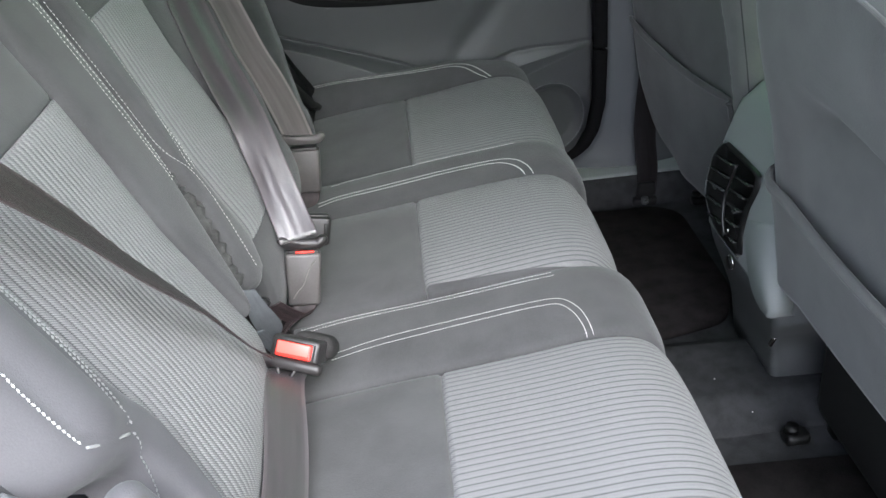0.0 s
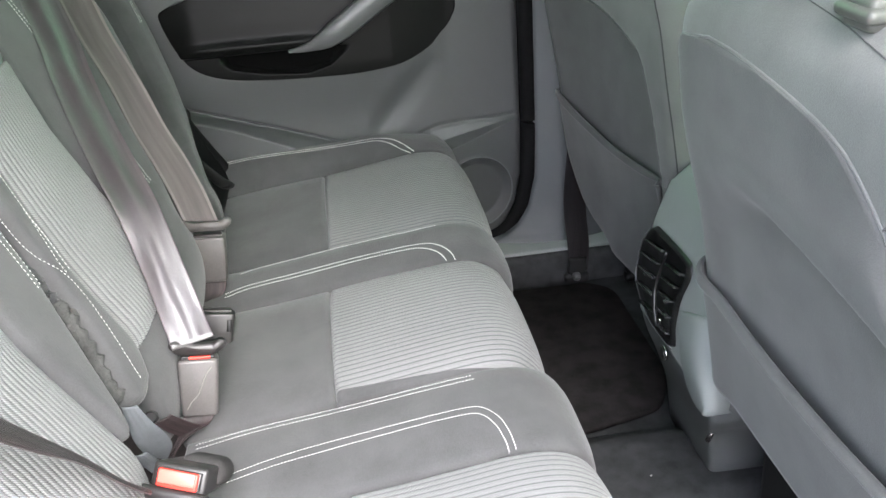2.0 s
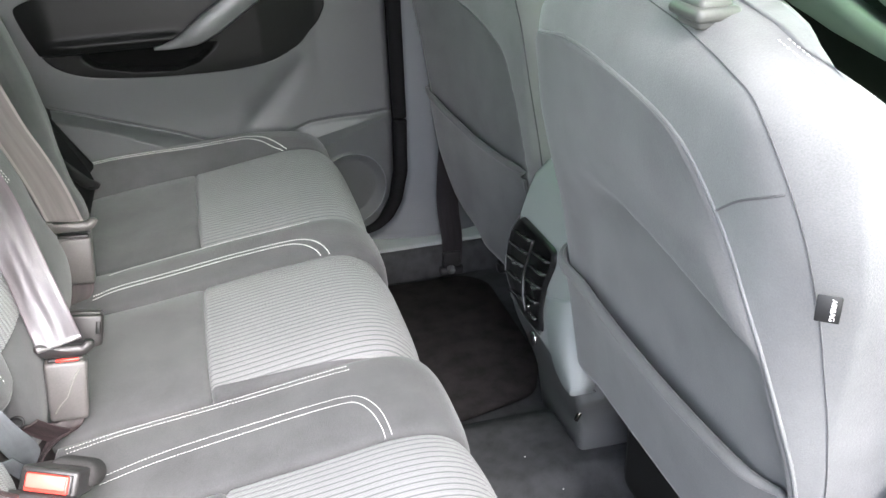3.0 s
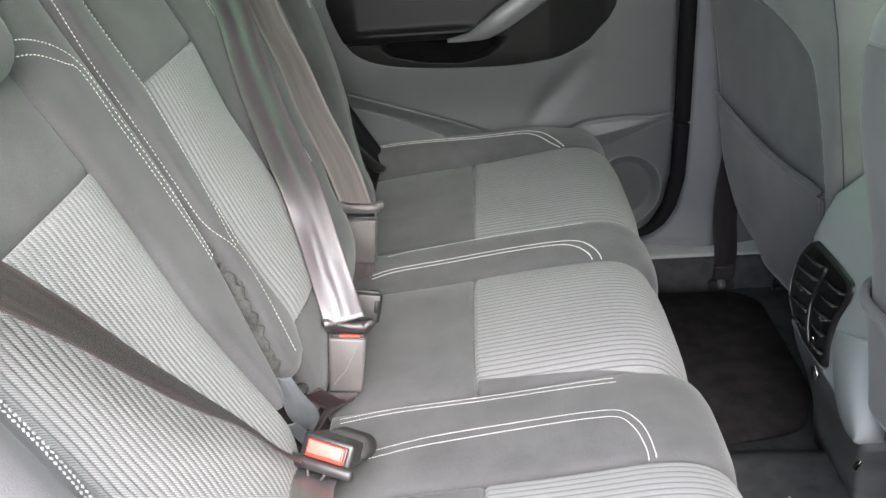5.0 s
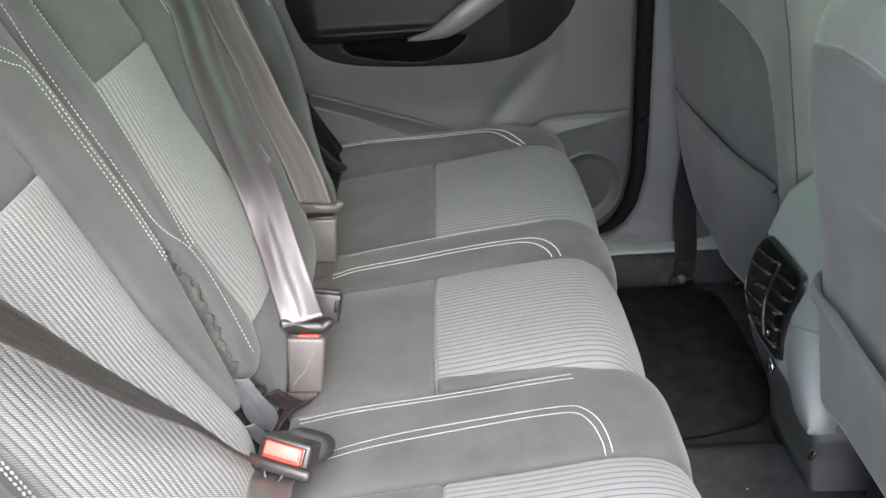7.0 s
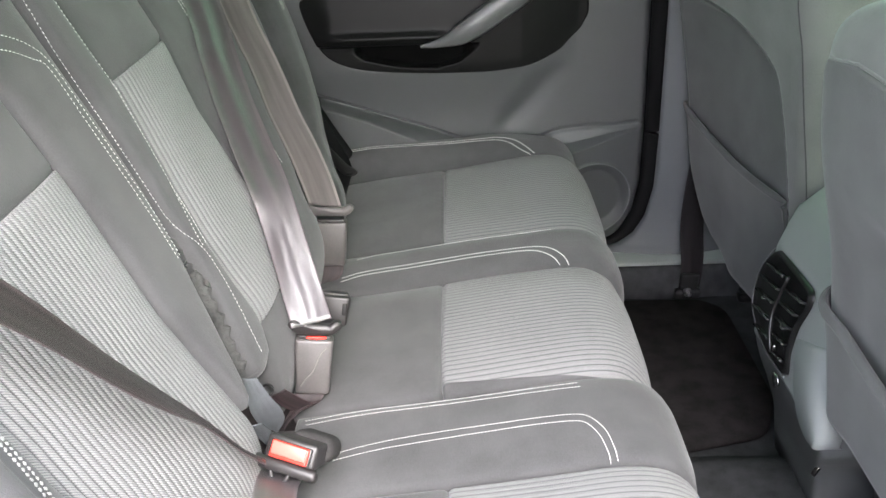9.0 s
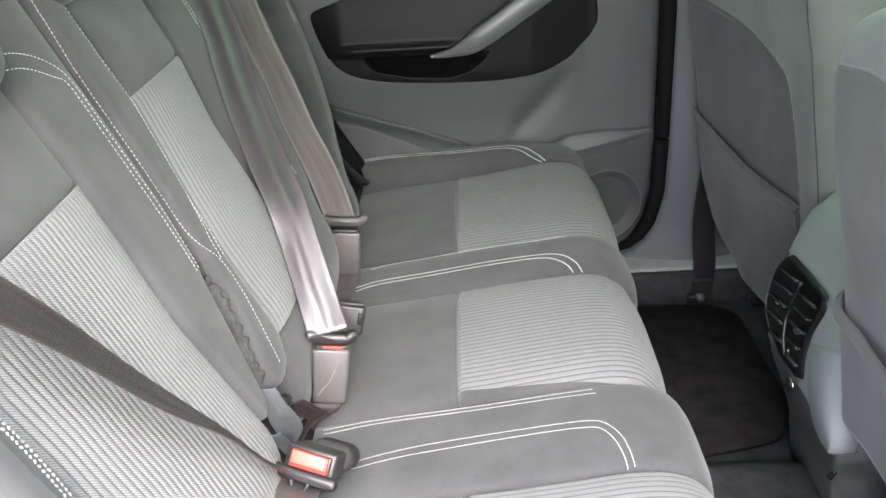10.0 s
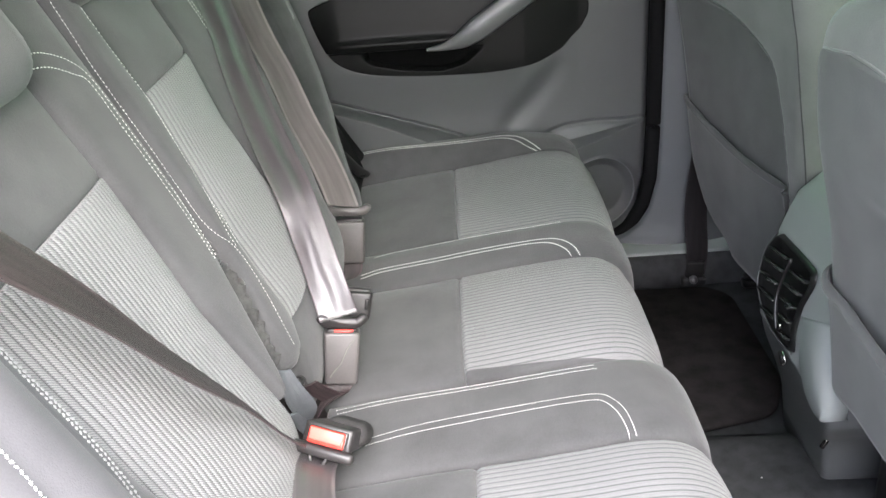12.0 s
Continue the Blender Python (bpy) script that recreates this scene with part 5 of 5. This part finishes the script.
        seam2 = spline([(yc - out * 0.10, 0.834), (yc + out * 0.01, 0.830), (yc + out * 0.128, 0.815), (yc + out * 0.176, 0.798), (yc + out * 0.208, 0.756), (yc + out * 0.222, 0.70), (yc + out * 0.226, 0.64), (yc + out * 0.226, 0.50), (yc + out * 0.215, 0.41)], 70)
        part("side_seam", tube([on_back(y, z, 0.0002) for y, z in seam2], 0.0006, 6), KNIT, ob)
        cross = spline([(yc + out * 0.118, 0.705), (yc + out * 0.16, 0.735), (yc + out * 0.203, 0.757)], 14)
        part("cross_seam", tube([on_back(y, z, 0.0002) for y, z in cross], 0.0010, 6), KNIT, ob)

    else:
        part("side_seam", tube([on_back(y, z, 0.0) for y, z in spline([(0.168, 0.80), (0.167, 0.758), (0.161, 0.689), (0.156, 0.618), (0.151, 0.542), (0.148, 0.46)], 50)], 0.0011, 6), KNIT, ob)

    # map pocket: a soft panel whose hem stands away from the back
    def pocket(u, v, d):
        f = ((-0.965 + 1.86 * u) if side < 0 else (-0.72 + 1.70 * u)) * out
        sag = (0.006 if side < 0 else 0.020) * (1 - (2 * u - 1) ** 2)
        top = HEM[side][0] + HEM[side][1] * u - sag * 0.6
        low = BOTTOM[side] + 0.006
        z = low + (top - low) * v
        w, f = half_width(z), limit(f, z)
        bow = np.sin(np.clip(u, 0.0, 1.0) * math_pi) ** 0.6
        gap = 0.0070 + (0.011 if side < 0 else 0.015) * v ** 3 * bow
        return np.stack([back_x(f, z, 1.0 - 0.15 * bow) - gap + d, yc + f * w, z], 1)

    part("map_pocket", lining_skin(pocket, np.linspace(0, 1, 50), np.linspace(0, 1, 30), 0.004), PANEL_KNIT, ob, "grey fabric map pocket")
    us = np.linspace(0.0, 1, 60)
    hem = pocket(us, np.ones(60), -0.001)
    part("pocket_hem", tube(hem, np.interp(us, [0, 0.12, 0.9, 1], [0.001, 0.0058, 0.0058, 0.0030]), 8), PANEL_KNIT, ob, "rolled pocket hem")
    # headrest posts in their sockets
    for k in (-1, 1):
        y = yc + k * 0.070
        m = pose(0.615 + dx, y, 0.838)
        sock = part("post_socket", join(box((0.034, 0.044, 0.010), m, 0.0045, 4), box((0.026, 0.034, 0.022), m, 0.005, 4)), SOCKET, ob, "grey plastic post socket")
        part("post", tube([(0.615 + dx, y, 0.838), (0.598 + dx, y, 0.95)], 0.0065, 12), CHROME, sock, "chrome headrest post")
    part("headrest_pad", box((0.09, 0.25, 0.17), pose(0.60 + dx, yc, 1.02, 0, -8, 0), 0.035, 5), FRONT_KNIT, ob)
    # black box put in to darken the shaded space under the seat
    part("under_seat_shade", box((0.46, 0.42, 0.16), pose(0.955 + dx, yc, 0.235), 0.02, 3), RUBBER, ob, "black box for the shade under the seat")
    part("seat_base", box((0.50, 0.46, 0.16), pose(0.97 + dx, yc, 0.34), 0.05, 5), FRONT_KNIT, ob)
    part("seat_stitching", stitches(np.array([on_back(y, z, 0.001) for y, z in spline([(yc - 0.05, 0.836), (yc + 0.0, 0.840), (yc + 0.03, 0.838)], 20)]), np.repeat(np.array([[-0.5, 0, 0.86]]), 20, 0)), THREAD, ob)
    for k in (-1, 1):
        part("rail", box((0.42, 0.026, 0.030), pose(0.955 + dx, yc + k * 0.19, 0.135), 0.006), METAL_DARK, ob, "black steel seat rail")
        part("rail_foot", join(box((0.034, 0.026, 0.018), pose(0.682 + dx + 0.05 * (side > 0) + RAIL_BACK * (side < 0), yc + k * 0.19, 0.128), 0.007, 3), tube([(0.675 + dx + 0.05 * (side > 0) + RAIL_BACK * (side < 0), yc + k * 0.19, 0.138), (0.675 + dx + 0.05 * (side > 0) + RAIL_BACK * (side < 0), yc + k * 0.19, 0.147)], 0.009, 8)), METAL_DARK, ob, "black rail end with a bolt")
    return ob, on_back, yc


seat_near, near_surface, _ = front_seat(-1, -0.008, "grey knit front seat seen from behind, with map pocket")
seat_far, _, _ = front_seat(1, 0.055, "grey knit passenger seat seen from behind, with map pocket")

# sewn airbag tag on the outer side of the near front seat
TAG = frame_of((0.603, -0.580, 0.6995), (0, 0, 1), (0.78, -0.62, 0))
tag = part("airbag_tag", box((0.014, 0.0014, 0.018), TAG, 0.0006, 1), RUBBER, seat_near, "black sewn tag with white lettering")
word = bpy.data.curves.new("lettering", "FONT")
word.body, word.size, word.extrude, word.align_x, word.align_y = "AIRBAG", 0.0042, 0.0002, "CENTER", "CENTER"
tmp = new("lettering", word)
me = bpy.data.meshes.new_from_object(tmp.evaluated_get(bpy.context.evaluated_depsgraph_get()))
bpy.data.objects.remove(tmp)
me.transform(TAG @ Matrix(((0, 1, 0, 0.0025), (0, 0, -1, -0.0010), (-1, 0, 0, 0), (0, 0, 0, 1))))
me.materials.append(THREAD)
letters = new("lettering", me)
under(letters, tag)

# white lap stitching and the recliner lever on the outer flank
flank = spline([(0.615, -0.480, 0.833), (0.618, -0.504, 0.825), (0.621, -0.532, 0.814), (0.626, -0.557, 0.797), (0.631, -0.571, 0.779), (0.634, -0.580, 0.755), (0.638, -0.584, 0.72)], 60)
flank_out = np.repeat(np.array([[-0.35, -0.75, 0.55]]), 60, 0)
for shift_x in (0.0, 0.007):
    part("seat_stitching", stitches(flank + 0.0015 * flank_out + np.array([shift_x, 0.0, 0.0]), flank_out), THREAD, seat_near, "white double stitching")
part("recliner_lever", box((0.034, 0.016, 0.050), pose(0.706, -0.578, 0.535, 0, 18, 0), 0.007, 4), CONSOLE, seat_near, "pale plastic recliner lever")

# ---- front of the cabin ----
dash = thing("dashboard", (1.35, 0.0, 0.5), "dark soft dashboard across the front of the cabin", "dashboard")
part("dash_body", loft([(z, [(p[0], p[1]) for p in rounded([(1.22 + k, -0.66), (1.75, -0.66), (1.75, 0.66), (1.22 + k, 0.66)], 0.05, 5)]) for z, k in ((0.42, 0.10), (0.50, 0.02), (0.60, 0.0), (0.70, 0.03), (0.76, 0.10), (0.78, 0.22))]), DOOR_DARK, dash)
part("trim_strip", prism([(0.42, 0.676), (0.323, 0.650), (0.217, 0.629), (0.102, 0.615), (-0.02, 0.603), (-0.02, 0.638), (0.112, 0.657), (0.217, 0.685), (0.323, 0.713), (0.42, 0.737)], 1.235, 1.205, "x", 0.004), CONSOLE, dash, "pale satin trim strip")
part("dash_pad", prism([(0.42, 0.762), (0.168, 0.698), (0.119, 0.682), (-0.02, 0.666), (-0.02, 0.71), (0.42, 0.81)], 1.25, 1.215, "x", 0.006), CONSOLE, dash, "pale upper pad")

# ---- body shell round the cabin ----
single("roof", box((2.03, 1.30, 0.05), pose(0.065, 0.0, 1.325), 0.02), HEADLINER, "pale fabric headliner under the roof", "roof", "structure")
single("ceiling_skin", box((2.08, 1.36, 0.02), pose(0.06, 0.0, 1.365), 0.008), PAINT, "dark painted roof skin", "roof", "structure")
# out of view; added to keep the sun off the middle backrest
single("header_light_block", box((1.9, 0.09, 0.09), pose(0.10, -0.660, 1.285), 0.03, 4), HEADLINER, "unseen pale roof rail, added to shade the middle seat", "wall", "structure")
single("wall_rear", box((0.04, 1.32, 0.56), pose(-0.78, 0.0, 0.58), 0.01), KNIT_SIDE, "dark tailgate trim behind the bench", "wall", "structure")
# unseen pane, added so that green light reaches the seats from behind
single("window_rear", box((0.006, 1.24, 0.46), pose(-0.78, 0.0, 1.085), 0.001), GLASS, "unseen green-tinted tailgate glass, added to let light in", "window", "structure")
single("load_floor", box((0.62, 1.30, 0.03), pose(-0.50, 0.0, 0.45), 0.006), CARPET, "dark load floor behind the bench", "floor", "structure")
single("wall_far_upper_rear", box((0.12, 0.05, 0.55), pose(-0.71, 0.68, 1.05), 0.01), PILLAR, "grey rear pillar trim", "wall", "structure")
# unseen as well; brightens the far side
single("window_far_rear", box((0.24, 0.005, 0.40), pose(-0.525, 0.690, 1.13), 0.001), PRIVACY, "unseen green-tinted quarter glass, added to let light in", "window", "structure")
single("wall_far_lower", box((2.6, 0.03, 0.80), pose(0.35, 0.71, 0.58), 0.005), PAINT, "dark painted body side", "wall", "structure")
single("wall_far_front", box((0.90, 0.05, 0.72), pose(1.20, 0.685, 0.56), 0.01), DOOR, "grey front door trim", "wall", "structure")
single("wall_near_rear", box((0.50, 0.06, 1.10), pose(-0.55, -0.68, 0.78), 0.02), PILLAR, "grey trim of the near rear pillar", "wall", "structure")
single("wall_near_sill", box((2.6, 0.10, 0.14), pose(0.35, -0.70, 0.12), 0.02), CONSOLE_LOW, "grey near side sill", "wall", "structure")
single("wall_near_pillar", box((0.10, 0.06, 1.10), pose(0.74, -0.70, 0.78), 0.02), PILLAR, "grey near centre pillar", "wall", "structure")
single("wall_near_front", box((0.92, 0.05, 0.72), pose(1.26, -0.685, 0.56), 0.02), DOOR, "closed grey front door trim beside the driver seat", "wall", "structure")
single("window_near_front", box((0.92, 0.005, 0.40), pose(1.26, -0.690, 1.13), 0.001), GLASS, "green-tinted front door glass", "window", "structure")
near_door = thing("door_near", (0.80, -0.75, 0.20), "near rear door standing wide open, grey trim inside", "door", "", "structure")
part("door_body", box((0.09, 0.92, 0.74), pose(0.82, -1.22, 0.57), 0.03, 4), DOOR, near_door, "grey door trim and painted skin")
part("door_glass", box((0.005, 0.84, 0.38), pose(0.82, -1.22, 1.12), 0.001), GLASS, near_door, "green-tinted door glass")
part("window_frame", tube([(0.82, -0.78, 0.93), (0.82, -0.79, 1.32), (0.82, -1.50, 1.32), (0.82, -1.66, 0.93)], 0.022, 8), DOOR, near_door)
single("wall_front", box((0.05, 1.36, 0.75), pose(1.78, 0.0, 0.40), 0.01), PAINT, "dark bulkhead behind the dashboard", "wall", "structure")
single("underbody", box((2.7, 1.40, 0.05), pose(0.35, 0.0, 0.055), 0.01), METAL_DARK, "black underbody", "floor", "structure")
single("window_far", box((1.9, 0.005, 0.40), pose(0.55, 0.690, 1.13), 0.001), PRIVACY, "green-tinted glass above the far doors", "window", "structure")
single("windscreen", box((0.006, 1.30, 0.87), pose(1.43, 0.0, 1.055, 0, -53.9, 0), 0.001), GLASS, "green-tinted windscreen", "window", "structure")
gp = [(-60, -60, -0.18), (60, -60, -0.18), (60, 60, -0.18), (-60, 60, -0.18)]
single("ground", (gp, [(0, 1, 2, 3)]), ASPHALT, "grey asphalt parking ground", "ground", "structure")
